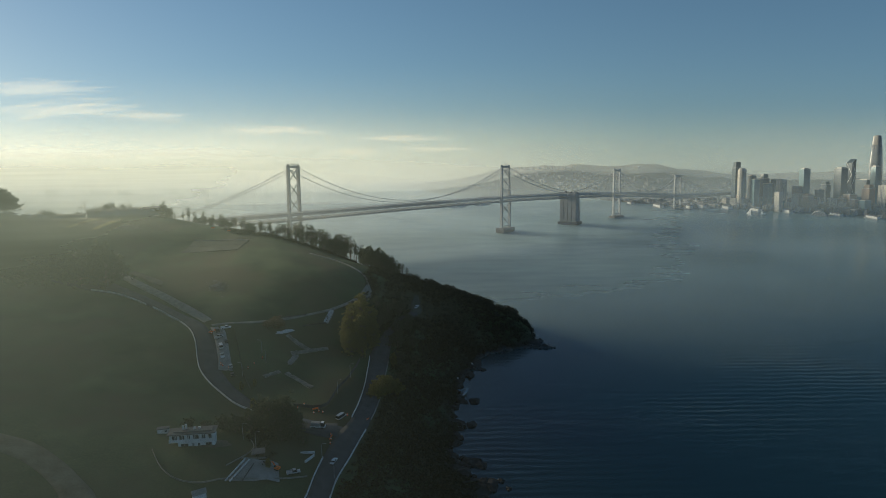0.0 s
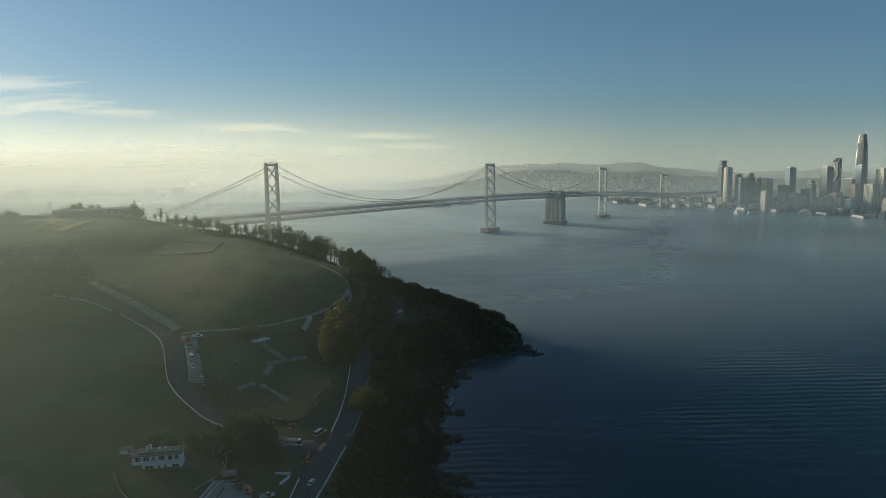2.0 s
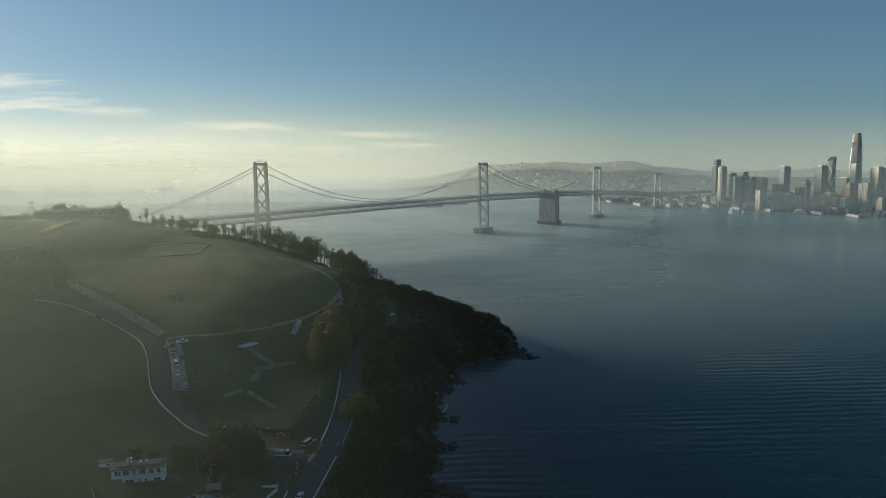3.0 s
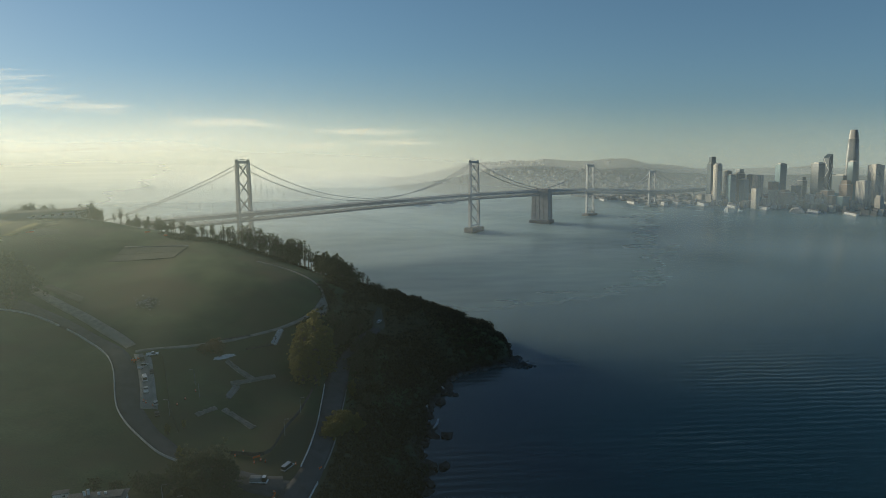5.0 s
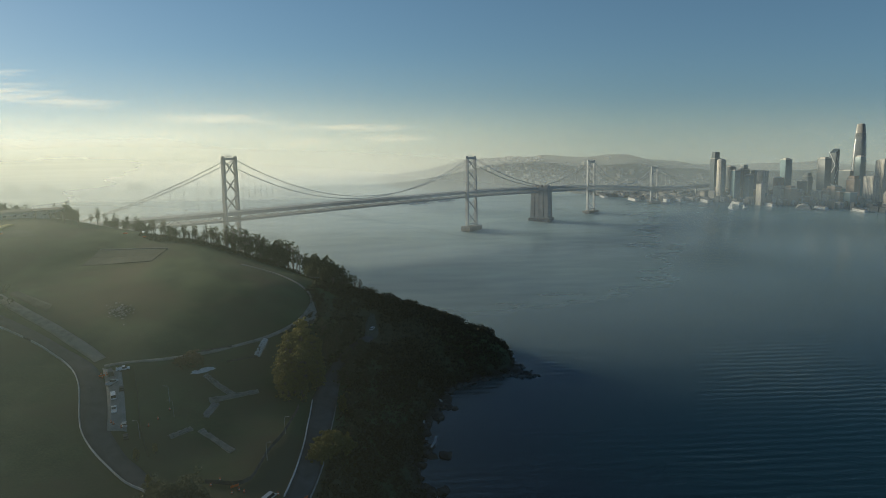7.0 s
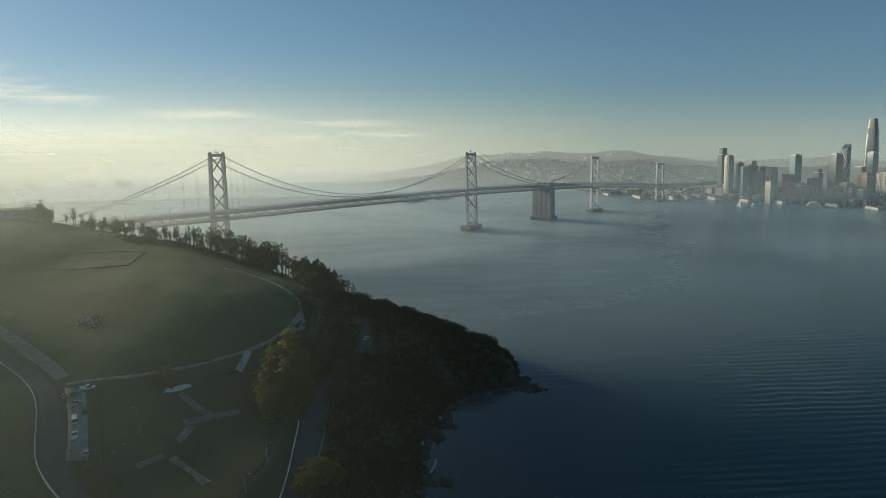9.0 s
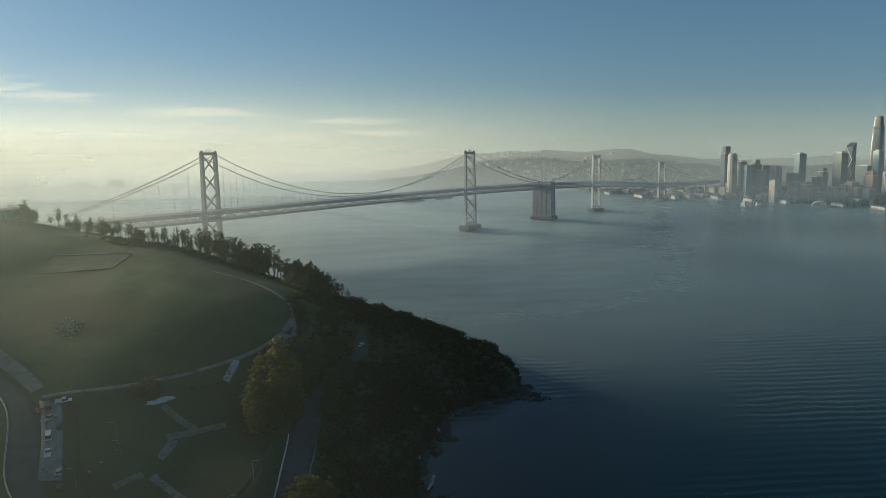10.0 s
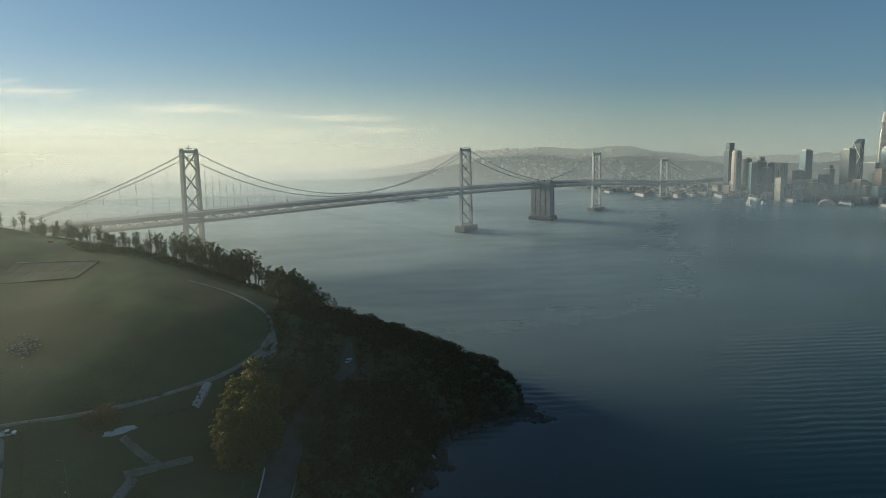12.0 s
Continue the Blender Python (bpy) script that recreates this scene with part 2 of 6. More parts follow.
M_APRON = surface("weathered_apron", (0.058, 0.066, 0.047), (0.108, 0.112, 0.085), 0.12, 0.95, 0.3, fine=10)
# straw colour brightened to carry the low sun on the hilltop bank
M_SUNLIT_STRAW = surface("sunlit_dry_grass", (0.26, 0.23, 0.07), (0.44, 0.37, 0.13), 0.2, 0.95, 0.3, fine=10)
M_PALE_TOWN = surface("pale_town_walls", (0.22, 0.21, 0.19), (0.46, 0.44, 0.40), 0.05, 0.9, 0.1, fine=12)
M_CITY = surface("far_town", (0.07, 0.07, 0.07), (0.18, 0.17, 0.15), 0.03, 0.9, 0.2, fine=14)
M_HILLS = surface("far_hills", (0.045, 0.05, 0.035), (0.10, 0.095, 0.065), 0.006, 0.95, 0.2, fine=10)

# ---- building helpers ----
def as_object(name, bm, material, smooth=False):
    me = bpy.data.meshes.new(name)
    bm.to_mesh(me)
    bm.free()
    me.materials.append(material)
    if smooth:
        me.polygons.foreach_set("use_smooth", [True] * len(me.polygons))
    return new(name, me)


def part(name, bm, material, parent, label="", smooth=False):
    ob = as_object(name, bm, material, smooth)
    ob.parent = parent
    if label:
        ob["label"] = label
    return ob


def thing(name, label, category, at=(0, 0, 0), turn=0.0, group="", kind=""):
    ob = new(name)
    ob.matrix_world = pose(*at, 0, 0, turn)
    return tagged(ob, label, category, group, kind)


def box(bm, centre, size, m=None, bevel=0.0):
    made = bmesh.ops.create_cube(bm, size=1)["verts"]
    bmesh.ops.transform(bm, matrix=(m or Matrix()) @ Matrix.Translation(centre) @ Matrix.Diagonal((*size, 1)), verts=made)
    if bevel:
        edges = list({e for v in made for e in v.link_edges})
        bmesh.ops.bevel(bm, geom=edges, offset=bevel, segments=1, affect="EDGES", profile=0.5)
    return bm


def beam(bm, a, b, wide, high=None, up=(0, 0, 1)):
    """A straight square-edged member from a to b."""
    a, b, high = Vector(a), Vector(b), high or wide
    way = (b - a).normalized()
    side = way.cross(Vector(up))
    side = side.normalized() if side.length > 1e-4 else Vector((1, 0, 0))
    top = side.cross(way).normalized()
    ring = [side * wide / 2 * i + top * high / 2 * j for i, j in ((-1, -1), (1, -1), (1, 1), (-1, 1))]
    lo, hi = [bm.verts.new(a + r) for r in ring], [bm.verts.new(b + r) for r in ring]
    bm.faces.new(lo[::-1]), bm.faces.new(hi)
    for k in range(4):
        bm.faces.new((lo[k], lo[(k + 1) % 4], hi[(k + 1) % 4], hi[k]))
    return bm


def tube(bm, points, radii, sides=7):
    """A round tapering member along a line of points."""
    rings = []
    for k, p in enumerate(points):
        p = Vector(p)
        way = (Vector(points[min(k + 1, len(points) - 1)]) - Vector(points[max(k - 1, 0)])).normalized()
        side = way.orthogonal().normalized() if abs(way.z) > 0.95 else way.cross(Vector((0, 0, 1))).normalized()
        over = way.cross(side)
        r = float(radii[k] if k < len(radii) else radii[-1])
        rings.append([bm.verts.new(p + r * (math.cos(2 * math.pi * i / sides) * side + math.sin(2 * math.pi * i / sides) * over)) for i in range(sides)])
    for lo, hi in zip(rings, rings[1:]):
        for i in range(sides):
            bm.faces.new((lo[i], lo[(i + 1) % sides], hi[(i + 1) % sides], hi[i]))
    bm.faces.new(rings[0][::-1]), bm.faces.new(rings[-1])
    return bm


def chain(points, step):
    """A smooth line through the points, with a point about every step metres."""
    p = [Vector(q) for q in points]
    out = []
    for k in range(len(p) - 1):
        a, b, c, d = p[max(k - 1, 0)], p[k], p[k + 1], p[min(k + 2, len(p) - 1)]
        n = max(1, int((c - b).length / step))
        for i in range(n):
            t = i / n
            out.append(0.5 * (2 * b + (c - a) * t + (2 * a - 5 * b + 4 * c - d) * t * t + (3 * b - a - 3 * c + d) * t ** 3))
    return out + [p[-1]]


# ---- the island's lie: a shore line and the heights of its slopes ----
SHORE = [(20, -400), (14, -150), (18, 0), (14, 110), (16, 200), (14, 261), (19, 272), (3, 282), (10, 288), (0, 300), (8, 326), (3, 332), (3, 347),
         (11, 355), (6, 361), (8, 383), (16, 401), (24, 420), (42, 431), (56, 435), (66, 432.5), (60, 451), (45, 478), (28, 502), (0, 528), (-45, 566),
         (-100, 606), (-170, 640), (-280, 680), (-420, 700)]
HILL_NEAR = [(-49, 240, 15), (-95, 255, 27), (-112, 232, 25), (-45, 290, 20), (-42, 340, 22), (-69, 322, 23), (-84, 357, 26), (-69, 404, 35), (-92, 376, 34),
             (-92, 291, 23), (-125, 325, 31), (-118, 340, 34), (-128, 367, 42), (-160, 380, 42), (-165, 245, 36), (-210, 300, 43), (-60, 150, 14), (-150, 120, 34)]
# knots left of x -440: an unseen ridge raised to shade the slopes
HILL_FAR = [(-52, 438, 40), (-21, 460, 23), (48, 458, 16.5), (-8, 476, 29.5), (-35, 474, 37), (-66, 500, 42), (-92, 524, 45), (-130, 535, 55), (-180, 532, 63),
            (-245, 575, 66), (-190, 490, 56), (-230, 400, 50), (-330, 545, 71), (-300, 200, 58), (-350, 400, 78), (-450, 300, 150), (-480, 450, 155), (-510, 580, 150), (-540, 660, 130), (20, 467, 23.5)]


def spline(knots):
    p = np.array(knots, float)
    d = np.hypot(p[:, None, 0] - p[None, :, 0], p[:, None, 1] - p[None, :, 1])
    k = np.where(d > 0, d * d * np.log(d + 1e-9), 0) + np.eye(len(p)) * 60
    q = np.c_[np.ones(len(p)), p[:, :2]]
    return p, np.linalg.solve(np.block([[k, q], [q.T, np.zeros((3, 3))]]), np.r_[p[:, 2], 0, 0, 0])


KNOTS, WEIGHT = spline([(x, y, 0.0) for x, y in SHORE] + HILL_NEAR + HILL_FAR)


def heights(x, y):
    x, y = np.asarray(x, float), np.asarray(y, float)
    z = WEIGHT[-3] + WEIGHT[-2] * x + WEIGHT[-1] * y
    for (kx, ky, _), w in zip(KNOTS, WEIGHT):
        d2 = (x - kx) ** 2 + (y - ky) ** 2 + 1e-9
        z = z + w * 0.5 * d2 * np.log(d2)
    z = z + 2.8 * np.clip(z / 1.6, -0.6, 1) * (1 - np.clip((z - 1.6) / 11, 0, 1))     # a low cliff all along the water
    # caps the added ridge
    return np.minimum(z, 128.0)


def ground_at(x, y):
    return float(heights(x, y))


def sheet(name, xs, ys, z, material, keep=None, smooth=True):
    gx, gy = np.meshgrid(xs, ys)
    gz = z(gx, gy)
    nx, ny = len(xs), len(ys)
    idx = np.arange(nx * ny).reshape(ny, nx)
    quads = np.stack([idx[:-1, :-1], idx[:-1, 1:], idx[1:, 1:], idx[1:, :-1]], -1).reshape(-1, 4)
    if keep is not None:
        quads = quads[gz.ravel()[quads].max(1) > keep]
    me = bpy.data.meshes.new(name)
    me.from_pydata(np.c_[gx.ravel(), gy.ravel(), gz.ravel()].tolist(), [], quads.tolist())
    me.materials.append(material)
    if smooth:
        me.polygons.foreach_set("use_smooth", [True] * len(me.polygons))
    return new(name, me)


def relief(gx, gy):
    """The slopes with gullies and hummocks, quieter inland, rougher near the shore."""
    z = heights(gx, gy)
    rough = np.empty_like(z)
    flat_x, flat_y, flat_r = gx.ravel(), gy.ravel(), rough.ravel()
    for i in range(flat_x.size):
        flat_r[i] = noise.fractal(Vector((flat_x[i] * 0.045, flat_y[i] * 0.045, 3.1)), 0.9, 2.1, 4)
    shore = np.clip((gx + 34) / 30, 0, 1) * np.clip((480 - gy) / 40, 0, 1)
    far = np.clip((gy - 470) / 60, 0, 1) * 0.3
    return z + rough.reshape(z.shape) * (0.35 + 1.9 * shore + far)


island = tagged(sheet("ground", np.arange(-560, 92, 3.0), np.arange(-300, 716, 3.0), relief, M_GRASS, keep=-7.0),
                "dry grass and earth slopes of a hilly island", "ground", kind="structure")
tagged(sheet("water", np.linspace(-2600, 2600, 9), np.linspace(-1500, 1240, 9), lambda x, y: 0 * x, M_SEA, smooth=False),
             "calm dark blue bay water with faint ripples", "water", kind="structure")


def ribbon(name, left, right, material, label, category, lift=0.2, step=3.0, thick=0.35):
    """A road or path laid on the slope between two edge lines."""
    n = 2 + int(sum((Vector(a) - Vector(b)).length for a, b in zip(left, left[1:])) / step)

    def even(line):
        c = chain([(x, y, 0) for x, y in line], 0.7)
        s = [0.0]
        for a, b in zip(c, c[1:]):
            s.append(s[-1] + (b - a).length)
        k = np.interp(np.linspace(0, s[-1], n), s, range(len(c)))
        return [c[int(v)].lerp(c[min(int(v) + 1, len(c) - 1)], v - int(v)) for v in k]

    bm, rows_made = bmesh.new(), []
    for a, b in zip(even(left), even(right)):
        row = []
        for u in np.linspace(0, 1, 5):
            p = a.lerp(b, u)
            z = max(ground_at(*a.lerp(b, v).xy) for v in (u, 0.5)) if 0 < u < 1 else ground_at(*p.xy)
            row.append((p.x, p.y, z + lift))
        rows_made.append(row)
    top = [[bm.verts.new(p) for p in row] for row in rows_made]
    low = [[bm.verts.new((p[0], p[1], p[2] - thick - 1.2)) for p in (row[0], row[-1])] for row in rows_made]
    for r, s, lr, ls in zip(top, top[1:], low, low[1:]):
        for i in range(4):
            bm.faces.new((r[i], r[i + 1], s[i + 1], s[i]))
        bm.faces.new((r[0], s[0], ls[0], lr[0]))
        bm.faces.new((r[-1], lr[1], ls[1], s[-1]))
    return tagged(as_object(name, bm, material, True), label, category, kind="structure")


def offset(line, d):
    """The line moved d metres to its right."""
    out = []
    for k, p in enumerate(line):
        a, b = Vector(line[max(k - 1, 0)]), Vector(line[min(k + 1, len(line) - 1)])
        w = (b - a).normalized()
        out.append((p[0] + w.y * d, p[1] - w.x * d))
    return out


ROAD_OUT = [(-250, 418), (-220, 411), (-206, 409.5), (-192, 403.5), (-171, 390), (-156, 377), (-143, 363), (-136.5, 353), (-132.5, 344), (-129, 335), (-125, 327),
            (-118, 318.5), (-110, 311), (-100, 302.5), (-90, 297), (-78, 287), (-62, 279), (-51, 277)]
ROAD_IN = [(-252, 446), (-229, 436), (-211, 424), (-190, 411), (-170, 397), (-150, 380), (-135, 366), (-126, 354), (-120, 343), (-117, 332), (-111, 324),
           (-105, 317), (-99, 312), (-89, 303), (-80, 298), (-68, 292), (-56, 288), (-46, 287)]
ribbon("road", ROAD_OUT, ROAD_IN, M_ASPHALT, "asphalt road winding down the grassy slope", "road", 0.30)
LOW_W = [(-64, 190), (-58, 222), (-55, 238), (-54, 251), (-52, 266), (-50, 278), (-46.5, 288), (-44.5, 297), (-43, 313), (-42, 332), (-42.5, 350), (-43.5, 371), (-39, 398), (-32.5, 420), (-24.5, 440), (-22, 452)]
LOW_E = [(-53, 190), (-48, 222), (-46, 241), (-45, 252), (-41.5, 268), (-37, 291), (-36, 300), (-34.5, 312), (-33, 332), (-33, 350), (-33, 371), (-32.5, 398), (-27.5, 419), (-19.5, 439), (-17, 452)]
ribbon("road", LOW_W, LOW_E, M_ASPHALT, "asphalt shore road under the slope", "road", 0.36)
UPPER = [(-131, 366), (-110, 377), (-90, 391), (-70, 408), (-57.5, 424), (-52.5, 440), (-53, 454), (-60, 465), (-76, 478), (-98, 486)]
ribbon("road", offset(UPPER, 0.75), offset(UPPER, -0.85), M_GRAVEL, "narrow pale gravel track round the hill", "track", 0.32)
ribbon("road", [(-258, 462), (-229, 446), (-211, 433), (-190, 417), (-171, 402), (-151, 384), (-136, 369)], [(-256, 468), (-228, 452), (-208, 438), (-187, 422), (-168, 407), (-148, 389), (-133, 373)],
       M_GRAVEL, "pale gravel shoulder beside the winding road", "road shoulder", 0.26)
ribbon("road", [(-76, 289), (-69, 289), (-57.5, 287.6), (-50, 289)], [(-74, 281.5), (-66.8, 281.4), (-54.4, 279.5), (-48, 279)], M_ASPHALT, "asphalt junction below the works", "road", 0.43)
ribbon("pavement", [(-131, 364), (-125.5, 353), (-120.5, 341), (-116.5, 329)], [(-122.5, 362.5), (-118, 352), (-113.5, 340.5), (-109.5, 330)], M_CONCRETE, "worn concrete parking strip beside the road", "parking", 0.40)
ribbon("road", [(-182, 252), (-164, 248), (-149, 240), (-138, 232), (-127, 222), (-120, 205)], [(-186, 241), (-171, 239), (-158, 234), (-147, 227), (-139, 219), (-132, 203)],
       M_DIRT, "bare earth track across the grass slope", "dirt track", 0.22)
ribbon("pavement", [(-21.0, 466), (-23.4, 458), (-23.5, 450), (-22.5, 443)], [(-18.6, 466), (-17.2, 458), (-15.8, 450), (-17.5, 443)], M_APRON, "worn concrete turning place among dark scrub", "turning place", 0.6)
ribbon("pavement", [(-57.2, 423), (-52.6, 436), (-52.0, 446)], [(-55.5, 419), (-47.8, 433), (-50.8, 447)], M_GRAVEL, "pale gravel lay-by at the bend of the track", "lay-by", 0.42)

# ---- the suspension bridge ----
STATIONS = {  # x, y, top of tower, roadway, pier top, half spread of the legs, leg width
    "w6": (-154.0, 695.0, 93.0, 44.5, 5.0, (3.6, 6.6), 2.6),
    "w5": (72.5, 796.0, 78.5, 42.4, 6.0, (4.7, 6.0), 2.2),
    "w3": (223.3, 877.0, 62.6, 32.6, 3.4, (4.6, 4.0), 1.9),
    "w2": (320.0, 931.0, 47.0, 20.9, 3.0, (4.6, 3.0), 1.6),
}
ANCHOR = (156.0, 838.0, 36.6)
BACK = 7.0                                                 # the far uprights stand back by these degrees: the clip zooms a little, and one lens must serve


def raked(p):
    """A point over the water moved back with its height, as the uprights stand."""
    return Vector((p[0], p[1] + math.tan(radians(BACK)) * p[2], p[2]))


def stand(ob, x, y, z, turn=0.0):
    ob.matrix_world = pose(x, y, z, -BACK) @ pose(0, 0, 0, 0, 0, turn)
    return ob



def bridge_tower(x, y, top, road, pier, spread, wide):
    t = thing("bridge_tower", "grey steel bridge tower with crossed bracing on a dark pier", "bridge tower", (x, y, 0), group="towers of the bridge")
    stand(t, x, y, 0)
    s = Vector((*spread, 0))
    lean = 1.16                                            # legs stand a little wider at the foot

    def at(side, z):
        k = 1 + (lean - 1) * (top - z) / (top - pier)
        return Vector((s.x * k * side, s.y * k * side, z))

    along = Vector((s.y, -s.x, 0)).normalized()
    for side in (-1, 1):
        bm = bmesh.new()
        a, b = at(side, pier), at(side, top)
        for f, g, k in ((0.0, 0.42, 1.0), (0.42, 0.74, 0.92), (0.74, 0.985, 0.86)):
            beam(bm, a.lerp(b, f), a.lerp(b, g), wide * k, wide * 1.35 * k, along)
        box(bm, a.lerp(b, 0.99), (wide * 1.1, wide * 1.1, (top - pier) * 0.03))
        for f in (0.2, 0.42, 0.6, 0.74, 0.88):
            box(bm, a.lerp(b, f), (wide * 1.06, wide * 1.5, wide * 0.35))
        part("leg", bm, M_STEEL, t)
    levels = [top - 1.5 - (top - 2 - road) * k / 3 for k in range(4)]
    below = 2 if road - pier > 20 else 1
    levels += [road - 7 - (road - 9 - pier) * k / below for k in range(below + 1)]
    for hi, lo in zip(levels, levels[1:]):
        if hi > road > lo:
            continue
        for side in (-1, 1):
            bm = bmesh.new()
            beam(bm, at(side, hi) * 1.0, at(-side, lo), wide * 0.34, wide * 0.42, along)
            part("brace", bm, M_STEEL, t)
    for z, h in ((top - 1.2, 2.4), (road - 5.5, 2.4), (pier + 2.2, 1.2)):
        bm = bmesh.new()
        beam(bm, at(-1, z), at(1, z), wide * 0.7, h, (0, 0, 1))
        part("cross_strut", bm, M_STEEL, t)
    for side in (-1, 1):                                   # saddles and the small beacon frame on top
        bm = bmesh.new()
        box(bm, at(side, top + wide * 0.3), (wide * 0.9, wide * 0.9, wide * 0.5), bevel=0.15)
        part("saddle", bm, M_STEEL, t)
    bm = bmesh.new()
    for k in (-0.35, 0, 0.35):
        p = at(k, top)
        beam(bm, p, p + Vector((0, 0, wide * (1.5 if k == 0 else 0.8))), wide * 0.16)
    beam(bm, at(-0.4, top + wide * 0.5), at(0.4, top + wide * 0.5), wide * 0.16)
    part("beacon_frame", bm, M_STEEL, t)
    bm = bmesh.new()
    along_m = Matrix((( *(s.normalized().to_2d()), 0, 0), (-s.normalized().y, s.normalized().x, 0, 0), (0, 0, 1, 0), (0, 0, 0, 1))).transposed()
    box(bm, (0, 0, pier / 2 + 0.3), (s.length * 2 * lean + wide * 3.0, wide * 5.2, pier * 0.9), along_m, 0.4)
    part("pier", bm, M_FENDER, t)
    for side in (-1, 1):
        bm = bmesh.new()
        box(bm, (at(side, pier).x, at(side, pier).y, pier + 0.2), (wide * 1.9, wide * 1.9, 1.4), bevel=0.25)
        part("leg_footing", bm, M_CONCRETE, t)
    return t


for key in ("w6", "w5", "w3", "w2"):
    bridge_tower(*STATIONS[key])

# the concrete anchorage in mid-water
anch = thing("bridge_anchorage", "massive pale concrete bridge anchorage standing in the water", "anchorage", (ANCHOR[0], ANCHOR[1], 0), -30.5)
stand(anch, ANCHOR[0], ANCHOR[1], 0, -30.5)
bm = bmesh.new()
box(bm, (0, 0, 2.2), (25, 18, 4.4), bevel=0.5)
part("plinth", bm, M_FENDER, anch)
bm = bmesh.new()
lo = [bm.verts.new((sx * 9.4, sy * 7.0, 4.4)) for sx, sy in ((-1, -1), (1, -1), (1, 1), (-1, 1))]
hi = [bm.verts.new((sx * 8.8, sy * 6.4, 35.6)) for sx, sy in ((-1, -1), (1, -1), (1, 1), (-1, 1))]
bm.faces.new(hi)
for k in range(4):
    bm.faces.new((lo[k], lo[(k + 1) % 4], hi[(k + 1) % 4], hi[k]))
part("shaft", bm, M_CONCRETE, anch, "weather-stained concrete shaft")
for dx in (-7.8, -2.6, 2.6, 7.8):
    for sy in (-1, 1):
        bm = bmesh.new()
        beam(bm, (dx * 1.04, sy * 7.3, 4.4), (dx * 0.98, sy * 6.6, 35.6), 4.4, 0.9, (0, 1, 0))
        part("buttress", bm, M_CONCRETE, anch)
bm = bmesh.new()
box(bm, (0, 0, 37.4), (19.5, 15.0, 4.0), bevel=0.4)
for dx in (-6.5, 0, 6.5):
    box(bm, (dx, 0, 40.0), (5.0, 10.0, 1.6), bevel=0.2)
part("cap", bm, M_CONCRETE, anch)

# roadway: two decks and the trusses between them
ROADWAY = [(-356, 603, 46), (-250, 652, 45.6), (-154, 695, 44.7), (-40, 745, 44.2), (72.5, 796, 42.6), (156, 838, 38.6), (221, 877, 33.2), (270, 905, 27.2), (318.5, 931, 21.4), (372, 958, 17.6), (430, 985, 15.5), (500, 1010, 14)]
ROAD_SIDE, ROAD_DEEP = [(2.4, 6.4), (2.4, 6.4), (2.4, 6.4), (3.0, 6.0), (3.5, 5.6), (3.1, 5.2), (2.9, 4.6), (2.7, 4.2), (2.4, 3.8), (2.2, 3.5), (2.0, 3.2), (2.0, 3.0)], [9, 9, 8.6, 7.4, 6.4, 5.9, 5.2, 4.8, 4.4, 4, 3.6, 3.4]
deck_line = [raked(p) for p in ROADWAY]


def roadway_at(u):
    k = min(int(u), len(deck_line) - 2)
    f = u - k
    a, b, c, d = deck_line[max(k - 1, 0)], deck_line[k], deck_line[k + 1], deck_line[min(k + 2, len(deck_line) - 1)]
    p = 0.5 * (2 * b + (c - a) * f + (2 * a - 5 * b + 4 * c - d) * f * f + (3 * b - a - 3 * c + d) * f ** 3)
    s = Vector((*ROAD_SIDE[k], 0)).lerp(Vector((*ROAD_SIDE[k + 1], 0)), f)
    return p, s, ROAD_DEEP[k] + (ROAD_DEEP[k + 1] - ROAD_DEEP[k]) * f


deck = thing("bridge_deck", "long double-deck steel truss roadway of the bridge", "bridge deck")
steps = [roadway_at(u) for u in np.linspace(0, len(deck_line) - 1.0001, 150)]


def slab(name, top_of, thick_of, label):
    bm, rings = bmesh.new(), []
    for p, s, d in steps:
        z0, z1 = top_of(d), top_of(d) - thick_of(d)
        rings.append([bm.verts.new(p + s * k + Vector((0, 0, z))) for k, z in ((-1, z0), (1, z0), (1, z1), (-1, z1))])
    for a, b in zip(rings, rings[1:]):
        for i in range(4):
            bm.faces.new((a[i], a[(i + 1) % 4], b[(i + 1) % 4], b[i]))
    bm.faces.new(rings[0][::-1]), bm.faces.new(rings[-1])
    return part(name, bm, M_STEEL, deck, label)


slab("upper_deck", lambda d: 0.0, lambda d: d * 0.36, "upper roadway slab")
slab("lower_deck", lambda d: -d * 0.78, lambda d: d * 0.22, "lower roadway slab")
bm = bmesh.new()
for side in (-1, 1):
    for p, s, d in steps:
        beam(bm, p + s * side + Vector((0, 0, 0)), p + s * side + Vector((0, 0, d * 0.13)), 0.16)
    for (p, s, d), (q, r, e) in zip(steps, steps[1:]):
        beam(bm, p + s * side + Vector((0, 0, d * 0.13)), q + r * side + Vector((0, 0, e * 0.13)), 0.14)
part("railing", bm, M_STEEL, deck)
for side in (-1, 1):
    bm = bmesh.new()
    fine = [roadway_at(u) for u in np.linspace(0, len(deck_line) - 1.0001, 230)]
    for k, ((p, s, d), (q, r, e)) in enumerate(zip(fine, fine[1:])):
        hi, lo = -0.33, -0.82
        a, b = (hi, lo) if k % 2 else (lo, hi)
        beam(bm, p + s * side * 0.98 + Vector((0, 0, a * d)), q + r * side * 0.98 + Vector((0, 0, b * e)), 0.55, 0.6)
        if k % 2:
            beam(bm, p + s * side * 0.98 + Vector((0, 0, hi * d)), p + s * side * 0.98 + Vector((0, 0, lo * d)), 0.28)
    tagged(part("truss", bm, M_STEEL, deck, "zigzag truss between the decks"), kind="stuff")
